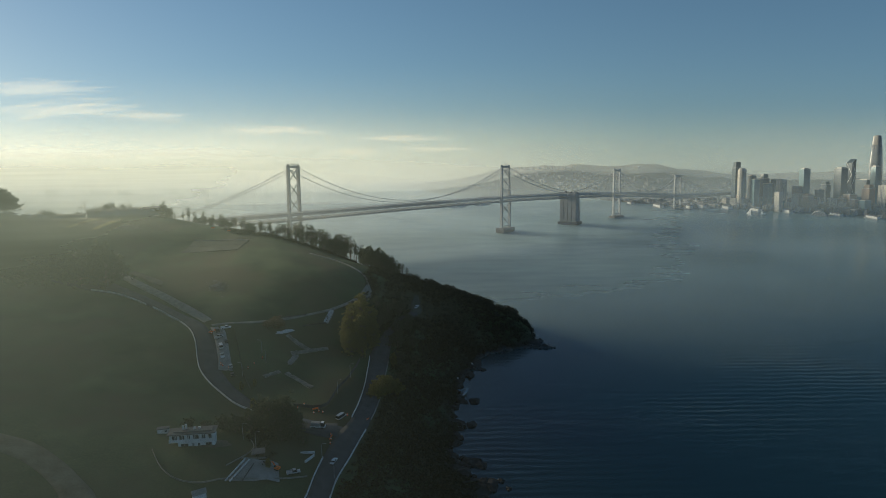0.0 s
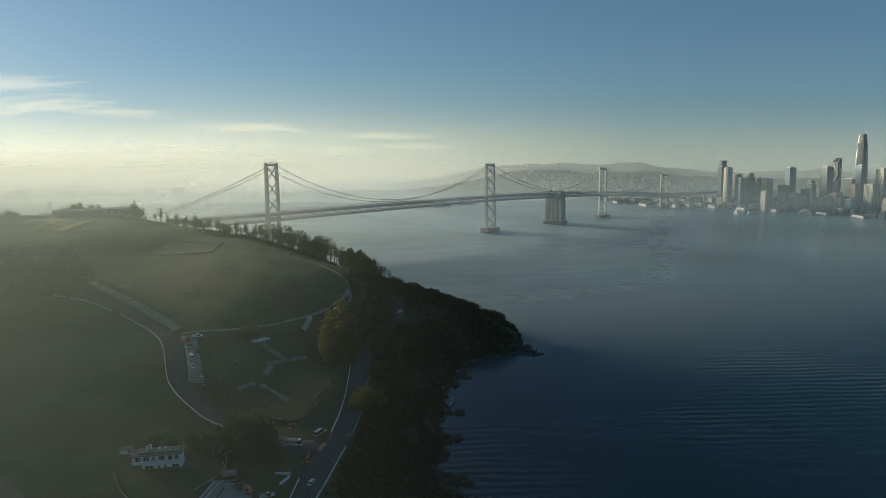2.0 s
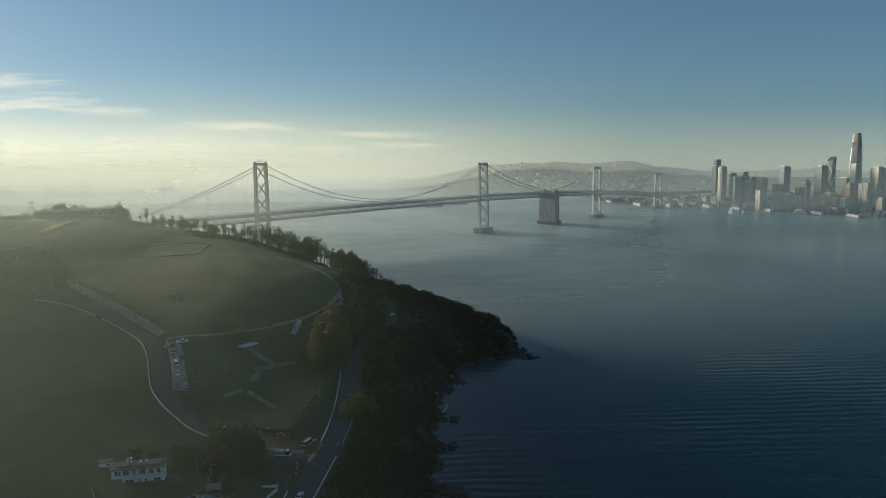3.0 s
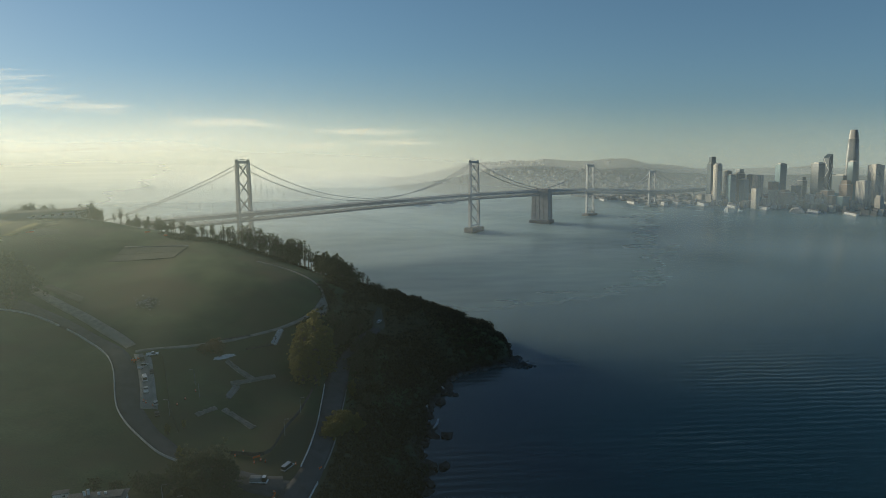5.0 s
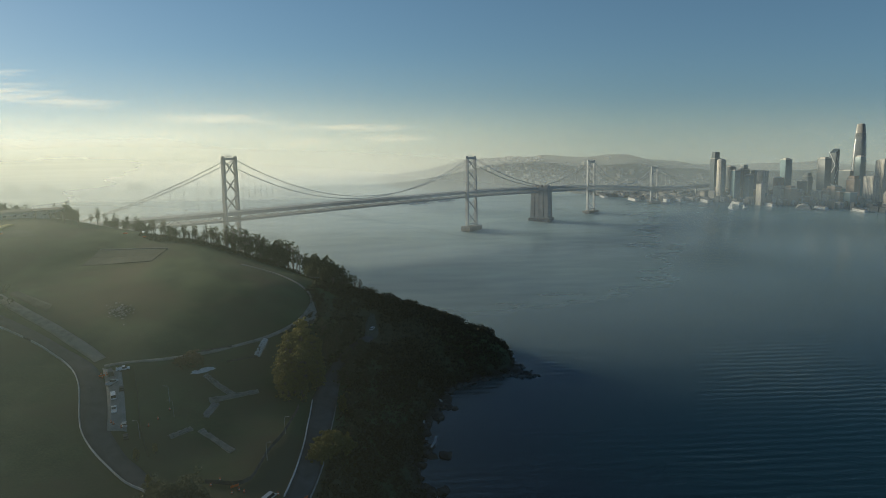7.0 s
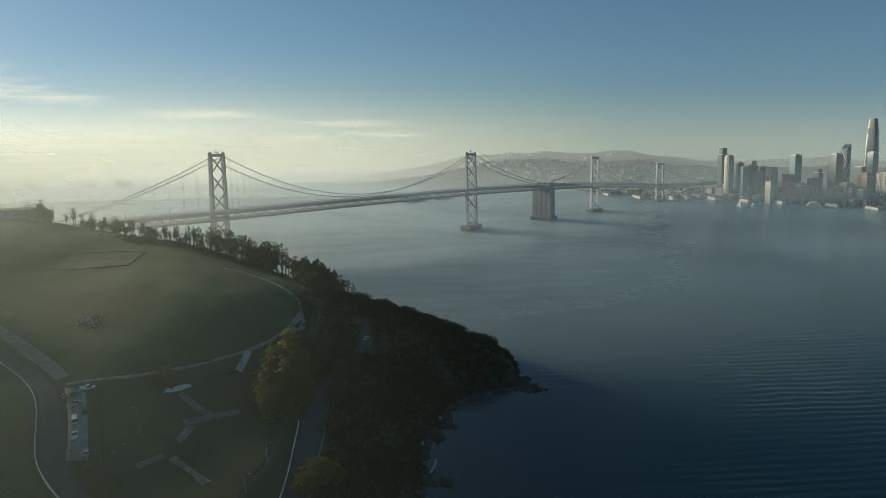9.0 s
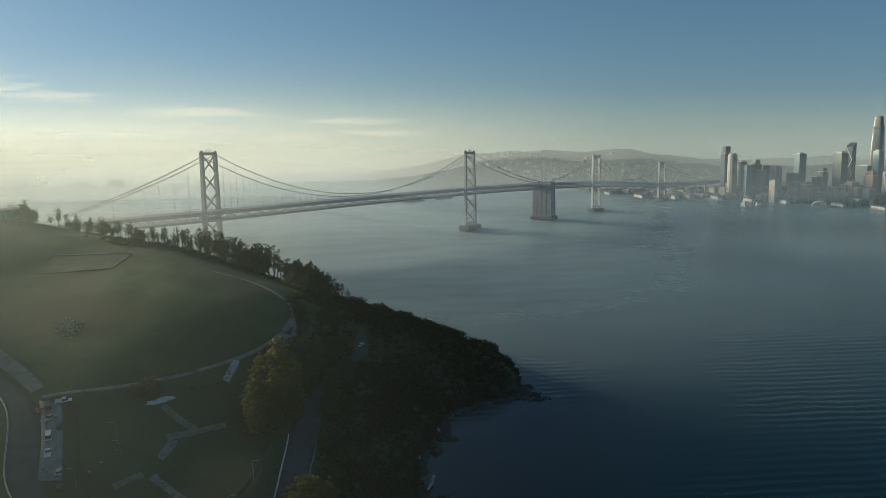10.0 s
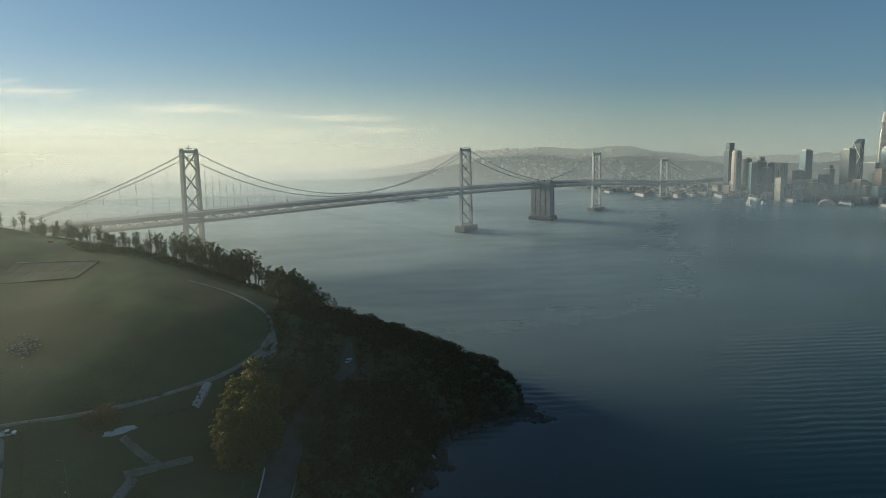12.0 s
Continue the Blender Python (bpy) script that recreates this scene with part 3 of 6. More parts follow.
for u in (3.42, 3.50, 3.68, 3.75):                         # work platforms hung under the lower deck
    p, s, d = roadway_at(u)
    bm = bmesh.new()
    q = roadway_at(u + 0.055)[0]
    for k in (-0.9, 0.9):
        beam(bm, p + s * k + Vector((0, 0, -d - 0.8)), q + s * k + Vector((0, 0, -d - 0.8)), 0.8, 1.5)
    beam(bm, p + Vector((0, 0, -d - 1.4)), q + Vector((0, 0, -d - 1.4)), s.length * 1.8, 0.4)
    part("work_platform", bm, M_WHITE, deck, "white work platform hung under the deck")

# trestle bents that carry the approach into the town
for u in (9.35, 9.8, 10.3, 10.8):
    p, s, d = roadway_at(u)
    bent = thing("bridge_bent", "grey steel bent carrying the bridge approach", "bridge pier", (p.x, p.y, 0), group="approach bents")
    for k in (-0.9, 0.9):
        bm = bmesh.new()
        beam(bm, s * k, s * k + Vector((0, 0, p.z - d)), 1.1)
        part("column", bm, M_STEEL, bent)
    bm = bmesh.new()
    beam(bm, -s + Vector((0, 0, p.z - d - 0.6)), s + Vector((0, 0, p.z - d - 0.6)), 1.0)
    part("cap_beam", bm, M_STEEL, bent)


# cables, with their hangers
def tower_top(key, side):
    x, y, top, _, _, s, _ = STATIONS[key]
    return raked((x + s[0] * side, y + s[1] * side, top - 0.034 * top))


hanger_mesh = bpy.data.meshes.new("hanger")
bm = bmesh.new()
beam(bm, (0, 0, 0), (0, 0, 1), 0.13)
bm.to_mesh(hanger_mesh)
bm.free()
hanger_mesh.materials.append(M_CABLE)
for side in (-1, 1):
    spans = [
        (raked((-380 + 2.3 * side, 588 + 7 * side, 39.0)), tower_top("w6", side), 0.066, 0.0, 2.0, 22),
        (tower_top("w6", side), tower_top("w5", side), None, 2.0, 4.0, 46),
        (tower_top("w5", side), raked((ANCHOR[0] - 7 + 3 * side, ANCHOR[1] - 3.5 + 5 * side, 40.6)), 0.045, 4.0, 5.0, 14),
        (raked((ANCHOR[0] + 7 + 3 * side, ANCHOR[1] + 3.5 + 5 * side, 40.6)), tower_top("w3", side), 0.045, 5.0, 6.0, 12),
        (tower_top("w3", side), tower_top("w2", side), None, 6.0, 8.0, 26),
        (tower_top("w2", side), raked((392 + 2 * side, 968 + 3.4 * side, 17.5)), 0.05, 8.0, 9.4, 10),
    ]
    for a, b, sag, u0, u1, count in spans:
        cab = thing("bridge_cable", "main suspension cable with thin vertical hangers", "cable", tuple(a), group="bridge cables")
        if sag is None:                                    # hangs nearly down to the roadway in mid span
            low = roadway_at((u0 + u1) / 2)[0].z + 2.4
            drop = (a.z + b.z) / 2 - low
        else:
            drop = sag * (b - a).length
        down = raked((0, 0, 1))

        def hang(f):
            return a.lerp(b, f) - down * (4 * drop * f * (1 - f))

        line = [hang(f) for f in np.linspace(0, 1, 33)]
        bm = bmesh.new()
        tube(bm, [p - a for p in line], [0.34 if u0 < 5 else 0.28], 6)
        part("cable", bm, M_CABLE, cab)
        for k in range(1, count):
            f = k / count
            p = hang(f)
            u = u0 + (u1 - u0) * f
            road_z = roadway_at(u)[0].z
            if p.z - road_z < 1.0:
                continue
            h = new("hanger", hanger_mesh)
            h.parent = cab
            h.matrix_local = Matrix.Translation(p - down * (p.z - road_z) - a) @ pose(0, 0, 0, -BACK) @ Matrix.Diagonal((1, 1, p.z - road_z, 1))

# ---- the town across the water: shore, hills, low houses, high-rises ----
RIDGE = [(-60, 0), (20, 9), (97, 26), (171, 32), (263, 29), (300, 30), (336, 33), (366, 30), (413, 22), (460, 18), (489, 13), (546, 12), (620, 13), (681, 15), (739, 9), (900, 8), (1100, 8)]
BAYSIDE = [(-60, 1150), (120, 1120), (201, 1051), (263, 979), (338, 936), (372, 936), (407, 920), (444, 905), (487, 888), (517, 869), (563, 843), (640, 800), (760, 740), (1100, 560)]


def far_land(gx, gy):
    shore_y = np.interp(gx, [p[0] for p in BAYSIDE], [p[1] for p in BAYSIDE])
    crest = np.interp(gx, [p[0] for p in RIDGE], [p[1] for p in RIDGE])
    rise = np.clip((gy - shore_y) / 4.0, 0, 1) * 2.6 - 1.4
    up = np.clip((gy - 1010) / 170, 0, 1)
    up = up * up * (3 - 2 * up)
    rough = np.array([noise.fractal(Vector((x * 0.02, y * 0.02, 7.7)), 1.0, 2.0, 4) for x, y in zip(gx.ravel(), gy.ravel())]).reshape(gx.shape)
    return rise + up * crest * (1 + 0.10 * rough) + np.clip((gy - shore_y) / 60, 0, 1) * (rough * 1.2 + 0.8)


tagged(sheet("ground", np.arange(-60, 1100, 8.0), np.arange(600, 1190, 5.0), far_land, M_HILLS, keep=0.0), "built-up far shore rising to hazy hills", "far shore", kind="structure")


def far_z(x, y):
    return float(far_land(np.array([[float(x)]]), np.array([[float(y)]]))[0, 0])


M_TOWERS = {
    "pale": facade("pale_facade", (0.31, 0.29, 0.25), (0.12, 0.125, 0.125), 1.3, 1.5, 0.5, 0.5),
    "dark": facade("dark_facade", (0.030, 0.050, 0.064), (0.018, 0.033, 0.044), 1.3, 1.4, 0.75, 0.7, 0.32),
    "blue": facade("blue_glass_facade", (0.075, 0.135, 0.155), (0.045, 0.095, 0.115), 1.3, 1.4, 0.8, 0.75, 0.30),
    "brown": facade("brown_facade", (0.21, 0.155, 0.115), (0.08, 0.07, 0.065), 1.3, 1.5, 0.55, 0.55),
    "fins": facade("finned_facade", (0.34, 0.325, 0.29), (0.045, 0.06, 0.075), 60.0, 1.9, 0.45, 1.0),
}
# x, y, width, top, and the look of each tower
TOWERS_A = [(408, 950, 12, 62, "dark", "step"), (409, 935, 11.5, 55, "pale", "round"), (429, 950, 10.5, 44, "dark", "flat"), (423, 925, 10.5, 42.4, "blue", "flat"), (446, 950, 13, 45, "dark", "step"),
            (438, 920, 10.5, 37, "blue", "flat"), (459, 945, 9, 39, "dark", "flat"), (458.5, 925, 12, 41, "fins", "flat"), (446, 905, 9.5, 27, "pale", "flat"), (485, 935, 11.5, 30.5, "brown", "flat"),
            (474, 910, 14, 23.6, "pale", "flat"), (497.5, 940, 12.5, 54, "blue", "flat"), (482, 900, 13.5, 25, "brown", "step")]
TOWERS_B = [(527, 940, 11, 35, "dark", "step"), (508, 920, 10.5, 28, "dark", "flat"), (533, 915, 14.5, 57.7, "dark", "flat"), (552, 925, 10.5, 67, "dark", "wedge"), (532, 890, 14, 25.8, "brown", "flat"),
            (559, 895, 14, 36.6, "brown", "step"), (582, 935, 30, 38.5, "dark", "flat"), (573, 905, 10.5, 60.5, "blue", "flat"), (572, 880, 15.5, 38.5, "fins", "flat"), (594, 890, 16, 57.7, "fins", "flat"),
            (640, 930, 15, 45, "dark", "flat"), (655, 890, 17, 34, "pale", "flat"), (625, 865, 14, 30, "brown", "flat")]
TOWER_WORDS = {"pale": "pale stone high-rise with rows of windows", "dark": "dark glass high-rise tower", "blue": "blue-grey glass high-rise tower", "brown": "brown masonry high-rise block",
               "fins": "white high-rise with vertical fins"}


def prism(bm, n, r0, r1, z0, z1, squash=1.0, turn=0.0):
    lo = [bm.verts.new((r0 * math.cos(2 * math.pi * (i + turn) / n), squash * r0 * math.sin(2 * math.pi * (i + turn) / n), z0)) for i in range(n)]
    hi = [bm.verts.new((r1 * math.cos(2 * math.pi * (i + turn) / n), squash * r1 * math.sin(2 * math.pi * (i + turn) / n), z1)) for i in range(n)]
    bm.faces.new(lo[::-1]), bm.faces.new(hi)
    for i in range(n):
        bm.faces.new((lo[i], lo[(i + 1) % n], hi[(i + 1) % n], hi[i]))


def high_rise(x, y, wide, top, look_of, crown, turn):
    base = far_z(x, y) - 0.8
    t = thing("high_rise", TOWER_WORDS[look_of] + " on the far shore", "high-rise", (x, y, base), turn, group="towers of the town")
    stand(t, x, y, base, turn)
    h, w = top - base, wide * 0.78
    m = M_TOWERS[look_of]
    bm = bmesh.new()
    if crown == "round":
        prism(bm, 16, w * 0.62, w * 0.62, 0, h * 0.97)
        part("body", bm, m, t)
        bm = bmesh.new()
        prism(bm, 16, w * 0.5, w * 0.42, h * 0.97, h)
        part("crown", bm, M_CONCRETE, t)
        return t
    if crown == "wedge":
        box(bm, (0, 0, h * 0.46), (w, w, h * 0.92))
        lo = [bm.verts.new((i * w / 2, j * w / 2, h * 0.92)) for i, j in ((-1, -1), (1, -1), (1, 1), (-1, 1))]
        a, b = bm.verts.new((w / 2, -w / 2, h)), bm.verts.new((w / 2, w / 2, h))
        bm.faces.new((lo[0], lo[1], a)), bm.faces.new((lo[2], lo[3], b)), bm.faces.new((lo[1], lo[2], b, a)), bm.faces.new((lo[3], lo[0], a, b))
        part("body", bm, m, t)
        bm = bmesh.new()                                    # the slanting braces that cross its faces
        for face in ((-1, -1, 1, -1), (-1, 1, -1, -1)):
            p, q = Vector((face[0] * w * 0.505, face[1] * w * 0.505, 0)), Vector((face[2] * w * 0.505, face[3] * w * 0.505, 0))
            for k in range(3):
                z0, z1 = h * (0.18 + 0.25 * k), h * (0.43 + 0.25 * k)
                beam(bm, (p if k % 2 else q) + Vector((0, 0, z0)), (q if k % 2 else p) + Vector((0, 0, z1)), 0.3)
        part("brace", bm, M_WHITE, t, "white slanting braces")
        return t
    body = h * (0.86 if crown == "step" else 0.965)
    box(bm, (0, 0, body / 2), (w, w, body))
    part("body", bm, m, t)
    bm = bmesh.new()
    box(bm, (0, 0, (body + h) / 2), (w * (0.72 if crown == "step" else 0.6), w * (0.72 if crown == "step" else 0.6), h - body))
    part("crown", bm, m if crown == "step" else M_CONCRETE, t)
    bm = bmesh.new()
    for i, j, sx, sy in ((0, -1, 1, 0), (0, 1, 1, 0), (-1, 0, 0, 1), (1, 0, 0, 1)):
        box(bm, (i * w / 2, j * w / 2, body + 0.25), (w * sx + 0.3, w * sy + 0.3, 0.5))
    part("parapet", bm, M_CONCRETE, t)
    if look_of == "fins":
        for k in range(9):
            for i, j in ((1, 0), (0, 1)):
                off = (k / 8 - 0.5) * w
                bm = bmesh.new()
                for s in (-1, 1):
                    box(bm, (off if i else s * w / 2, off if j else s * w / 2, body / 2), (0.45, 0.45, body))
                part("fin", bm, M_PALE_TOWN, t)
    return t


for k, row in enumerate(TOWERS_A + TOWERS_B):
    high_rise(*row, turn=8 + (k * 7) % 19)

# mid-rise blocks that fill the waterfront between the towers
mid_rg = random.Random(12)
for k in range(34):
    x = 398 + 6.4 * k + mid_rg.uniform(-4, 4)
    edge = float(np.interp(x, [p[0] for p in BAYSIDE], [p[1] for p in BAYSIDE]))
    high_rise(x, edge + mid_rg.uniform(12, 42), mid_rg.uniform(8, 14), mid_rg.uniform(9, 25), mid_rg.choice(("pale", "brown", "pale", "blue", "brown", "fins")), mid_rg.choice(("flat", "step")), turn=mid_rg.uniform(6, 26))

# the tallest tower: a rounded, tapering glass shaft with a lattice crown
tall = thing("high_rise", "very tall rounded glass tower tapering to its crown", "high-rise", (584.5, 924, 0), 40, group="towers of the town")
stand(tall, 584.5, 924, 0, 40)
M_TALL = facade("tall_tower_glass", (0.125, 0.140, 0.148), (0.085, 0.100, 0.110), 1.25, 40.0, 1.0, 0.72, 0.22)


def soft_square(bm, rings):
    made = []
    for z, r in rings:
        ring = []
        for i in range(24):
            a = 2 * math.pi * i / 24
            c, s = math.cos(a), math.sin(a)
            k = (abs(c) ** 4 + abs(s) ** 4) ** -0.25
            ring.append(bm.verts.new((r * k * c, r * k * s, z)))
        made.append(ring)
    for a, b in zip(made, made[1:]):
        for i in range(24):
            bm.faces.new((a[i], a[(i + 1) % 24], b[(i + 1) % 24], b[i]))
    bm.faces.new(made[-1])


bm = bmesh.new()
soft_square(bm, [(0, 7.5), (45, 7.4), (62, 7.0), (76, 6.2), (86, 5.4)])
part("shaft", bm, M_TALL, tall, smooth=True)
bm = bmesh.new()
soft_square(bm, [(86, 5.3), (92, 4.8), (97, 4.1), (98, 3.8)])
part("crown", bm, facade("lattice_crown", (0.17, 0.17, 0.165), (0.12, 0.13, 0.13), 1.6, 1.4, 0.6, 0.6), tall, "pale lattice crown", smooth=True)
for k in range(12):
    a = 2 * math.pi * k / 12
    bm = bmesh.new()
    c, s = math.cos(a), math.sin(a)
    q = (abs(c) ** 4 + abs(s) ** 4) ** -0.25
    beam(bm, (7.5 * q * c, 7.5 * q * s, 45), (5.5 * q * c, 5.5 * q * s, 86), 0.22)
    part("rib", bm, M_CONCRETE, tall)

# low houses and blocks, too many and too far to count
rng = random.Random(5)
town, town_pale = bmesh.new(), bmesh.new()
for k in range(1500):
    x = rng.uniform(120, 860)
    edge = float(np.interp(x, [p[0] for p in BAYSIDE], [p[1] for p in BAYSIDE]))
    y = edge + 5 + abs(rng.gauss(0, 1)) * 75
    if y > 1165:
        continue
    near = y < edge + 45
    w, d, h = rng.uniform(3, 9), rng.uniform(3, 9), rng.uniform(1.5, 4.5) * (1.9 if near and x > 400 else 1.0)
    m = Matrix.Translation((x, y, far_z(x, y) - 1.0)) @ Matrix.Rotation(radians(rng.choice((38, 42, 46, 20))), 4, "Z")
    box(town_pale if rng.random() < (0.3 if near else 0.12) else town, (0, 0, h / 2 + 0.5), (w, d, h + 1.0), m)
tagged(as_object("town_blocks", town, M_CITY), "low grey and brown buildings of the far town", "buildings", kind="stuff")
tagged(as_object("town_blocks", town_pale, M_PALE_TOWN), "low pale buildings of the far town", "buildings", kind="stuff")

# sheds on the quays
SHEDS = [(300, 950, 14, 7, 4.2), (268, 975, 9, 6, 3.5), (338, 935, 7, 6, 5.0), (357, 940, 10, 7, 4.4), (388, 930, 12, 8, 4.6), (420, 912, 12, 7, 3.8), (455, 898, 11, 7, 4.0), (505, 872, 14, 6, 3.6), (540, 852, 15, 6, 3.4), (590, 826, 15, 7, 4.0)]
for x, y, w, d, h in SHEDS:
    s = thing("pier_shed", "long pale pier shed with a low gabled roof", "warehouse", (x, y, 0.0), -66, group="quay sheds")
    bm = bmesh.new()
    box(bm, (0, 0, 0.4), (w + 3, d + 3, 1.9))
    part("quay", bm, M_CONCRETE, s)
    bm = bmesh.new()
    box(bm, (0, 0, 1.3 + h * 0.4), (w, d, h * 0.8))
    part("wall", bm, M_BARRIER, s)
    bm = bmesh.new()
    v = [bm.verts.new((i * w * 0.52, j * d * 0.55, 1.3 + h * 0.8)) for i, j in ((-1, -1), (1, -1), (1, 1), (-1, 1))] + [bm.verts.new((i * w * 0.52, 0, 1.3 + h * 1.1)) for i in (-1, 1)]
    for f in ((0, 1, 5, 4), (2, 3, 4, 5), (1, 2, 5), (3, 0, 4), (3, 2, 1, 0)):
        bm.faces.new([v[i] for i in f])
    part("roof", bm, M_ROOF, s)

# the arched hall on the waterfront
hall = thing("arched_hall", "pale waterfront hall with an arched roof", "hall", (484, 874, 0.6), -30)
bm = bmesh.new()
arc = [(7.5 * math.cos(a), 4.6 * math.sin(a)) for a in np.linspace(0, math.pi, 13)]
f, b = [bm.verts.new((x, -5, z + 1.5)) for x, z in arc], [bm.verts.new((x, 5, z + 1.5)) for x, z in arc]
for i in range(12):
    bm.faces.new((f[i], f[i + 1], b[i + 1], b[i]))
bm.faces.new(f[::-1]), bm.faces.new(b)
part("vault", bm, M_PALE_TOWN, hall)
bm = bmesh.new()
box(bm, (0, 0, 0.6), (17, 12, 2.0))
part("plinth", bm, M_CONCRETE, hall)


def vessel(name, x, y, turn, size, label, cat, hull, house):
    v = thing(name, label, cat, (x, y, 0.0), turn)
    bm = bmesh.new()
    L, B, H = size
    outline = [(-0.5, -0.42), (-0.5, 0.42), (0.2, 0.5), (0.42, 0.3), (0.52, 0), (0.42, -0.3), (0.2, -0.5)]
    lo = [bm.verts.new((px * L * 0.95, py * B * 0.85, -0.3)) for px, py in outline]
    hi = [bm.verts.new((px * L, py * B, H)) for px, py in outline]
    bm.faces.new(lo), bm.faces.new(hi[::-1])
    for i in range(7):
        bm.faces.new((lo[i], hi[i], hi[(i + 1) % 7], lo[(i + 1) % 7]))
    part("hull", bm, hull, v)
    bm = bmesh.new()
    box(bm, (-0.32 * L, 0, H * 1.9), (0.14 * L, B * 0.8, H * 1.9), bevel=0.05 * H)
    part("deckhouse", bm, house, v)
    bm = bmesh.new()
    tube(bm, [(-0.34 * L, 0, H * 2.8), (-0.34 * L, 0, H * 3.2)], [0.03 * L], 8)
    part("funnel", bm, hull, v)
    if name == "ship":
        for k in range(4):
            bm = bmesh.new()
            box(bm, ((-0.16 + 0.15 * k) * L, 0, H * (1.45 + 0.12 * (k % 2))), (0.13 * L, B * 0.86, H * (0.9 + 0.24 * (k % 2))), bevel=0.02 * H)
            part("cargo_stack", bm, M_CONCRETE if k % 2 else M_FENDER, v)
    return v


for x, y, L, turn in ((-395, 1118, 28, 8), (-440, 1120, 18, -12), (-522, 1116, 24, 15), (-570, 1120, 24, -5), (-640, 1118, 26, 10), (62, 1096, 26, 20)):
    vessel("ship", x, y, turn, (L * 0.85, L * 0.16, L * 0.16), "grey cargo ship anchored out in the haze", "ship", M_FENDER, M_CONCRETE)
# a white sailing boat and a launch off the town
boat = vessel("sailing_boat", 399, 884, -53, (6, 1.8, 0.9), "white sailing boat with raised sail on the water", "boat", M_WHITE, M_WHITE)
bm = bmesh.new()
tube(bm, [(0.3, 0, 0.5), (0.3, 0, 10.5)], [0.1, 0.06], 6)
part("mast", bm, M_WHITE, boat)
bm = bmesh.new()
for q in ((-2.6, 0.05), (-2.6, -0.05)):
    a, b, c = bm.verts.new((1.6, q[1], 1.3)), bm.verts.new((q[0] * 1.7, q[1] * 4, 1.4)), bm.verts.new((0.3, q[1], 10.2))
    bm.faces.new((a, b, c))
part("sail", bm, M_WHITE, boat, "taut white sail")
vessel("launch", 420, 890, 15, (8, 2.4, 1.2), "small white launch on the water", "boat", M_WHITE, M_WHITE)
for x, y in ((94, 752), (180, 803), (36, 790)):
    b = thing("channel_buoy", "small dark channel buoy on the water", "buoy", (x, y, 0))
    bm = bmesh.new()
    tube(bm, [(0, 0, -0.2), (0, 0, 0.7), (0, 0, 0.8), (0, 0, 3.0)], [0.9, 0.9, 0.25, 0.12], 8)
    part("float", bm, M_FENDER, b)

# ---- walls and barriers along the roads ----
def line_points(line, step):
    c = chain([(x, y, 0) for x, y in line], 0.5)
    out, gone = [c[0]], 0.0
    for a, b in zip(c, c[1:]):
        gone += (b - a).length
        if gone >= step:
            out.append(b)
            gone = 0.0
    return out


def wall_segment_mesh(length, high, thick, material):
    """A barrier block: broad foot, sloped flanks, narrow top."""
    bm = bmesh.new()
    prof = [(-0.5, 0), (-0.5, 0.12), (-0.28, 0.42), (-0.2, 1), (0.2, 1), (0.28, 0.42), (0.5, 0.12), (0.5, 0)]
    a, b = [bm.verts.new((-length / 2, p * thick, q * high)) for p, q in prof], [bm.verts.new((length / 2, p * thick, q * high)) for p, q in prof]
    bm.faces.new(a), bm.faces.new(b[::-1])
    for i in range(len(prof)):
        bm.faces.new((a[i], b[i], b[(i + 1) % 8], a[(i + 1) % 8]))
    bmesh.ops.recalc_face_normals(bm, faces=bm.faces)
    me = bpy.data.meshes.new("barrier_segment")
    bm.to_mesh(me)
    bm.free()
    me.materials.append(material)
    return me


def barrier(line, label, material=M_BARRIER, step=3.1, high=0.85, thick=0.5, gaps=(), lift=0.25, sag=0.0, seed=1):
    pts = line_points(line, step)
    base = pts[0]
    rg = random.Random(seed)
    t = thing("road_barrier", label, "barrier", (base.x, base.y, ground_at(base.x, base.y)), group="road barriers")
    me = wall_segment_mesh(step * 0.985, high, thick, material)
    for k, (a, b) in enumerate(zip(pts, pts[1:])):
        if k in gaps:
            continue
        za, zb = ground_at(a.x, a.y) + lift, ground_at(b.x, b.y) + lift
        m, way = (a + b) / 2, b - a
        o = new("barrier_segment", me)
        o.parent = t
        o.matrix_local = Matrix.Translation((m.x - base.x, m.y - base.y, (za + zb) / 2 - ground_at(base.x, base.y))) @ Matrix.Rotation(math.atan2(way.y, way.x) + rg.uniform(-0.02, 0.02), 4, "Z") @ Matrix.Rotation(
            -math.atan2(zb - za, way.length), 4, "Y") @ Matrix.Diagonal((way.length / step * 1.0, 1, 1, 1))
    return t


barrier(ROAD_OUT[1:16], "row of pale concrete barriers along the winding road", gaps=(13, 14), seed=2)
barrier(LOW_E[:6], "row of pale concrete barriers above the shore", seed=3)
barrier(LOW_E[6:11], "weathered concrete barriers above the shore", M_CONCRETE, seed=4)
barrier(LOW_W[1:5], "low pale concrete barrier beside the shore road", high=0.8, seed=5)
barrier(LOW_W[7:12], "pale concrete barrier beside the shore road", seed=6)
barrier([(-73, 303), (-68.8, 302.4), (-61.8, 301.4), (-57.5, 304.8), (-56, 313), (-54.5, 323), (-50.7, 335), (-48.7, 350), (-48, 362)], "dark timber fence at the foot of the slope", M_FENDER, high=1.6, thick=0.3, seed=8)
barrier([(-120, 254), (-112.5, 243.5), (-104.5, 237.5), (-95.5, 236), (-87, 239.5), (-78, 241.5), (-66, 245), (-56.5, 249.5)], "low pale garden wall round the lawn", M_GRAVEL, high=0.6, thick=0.4, seed=10)
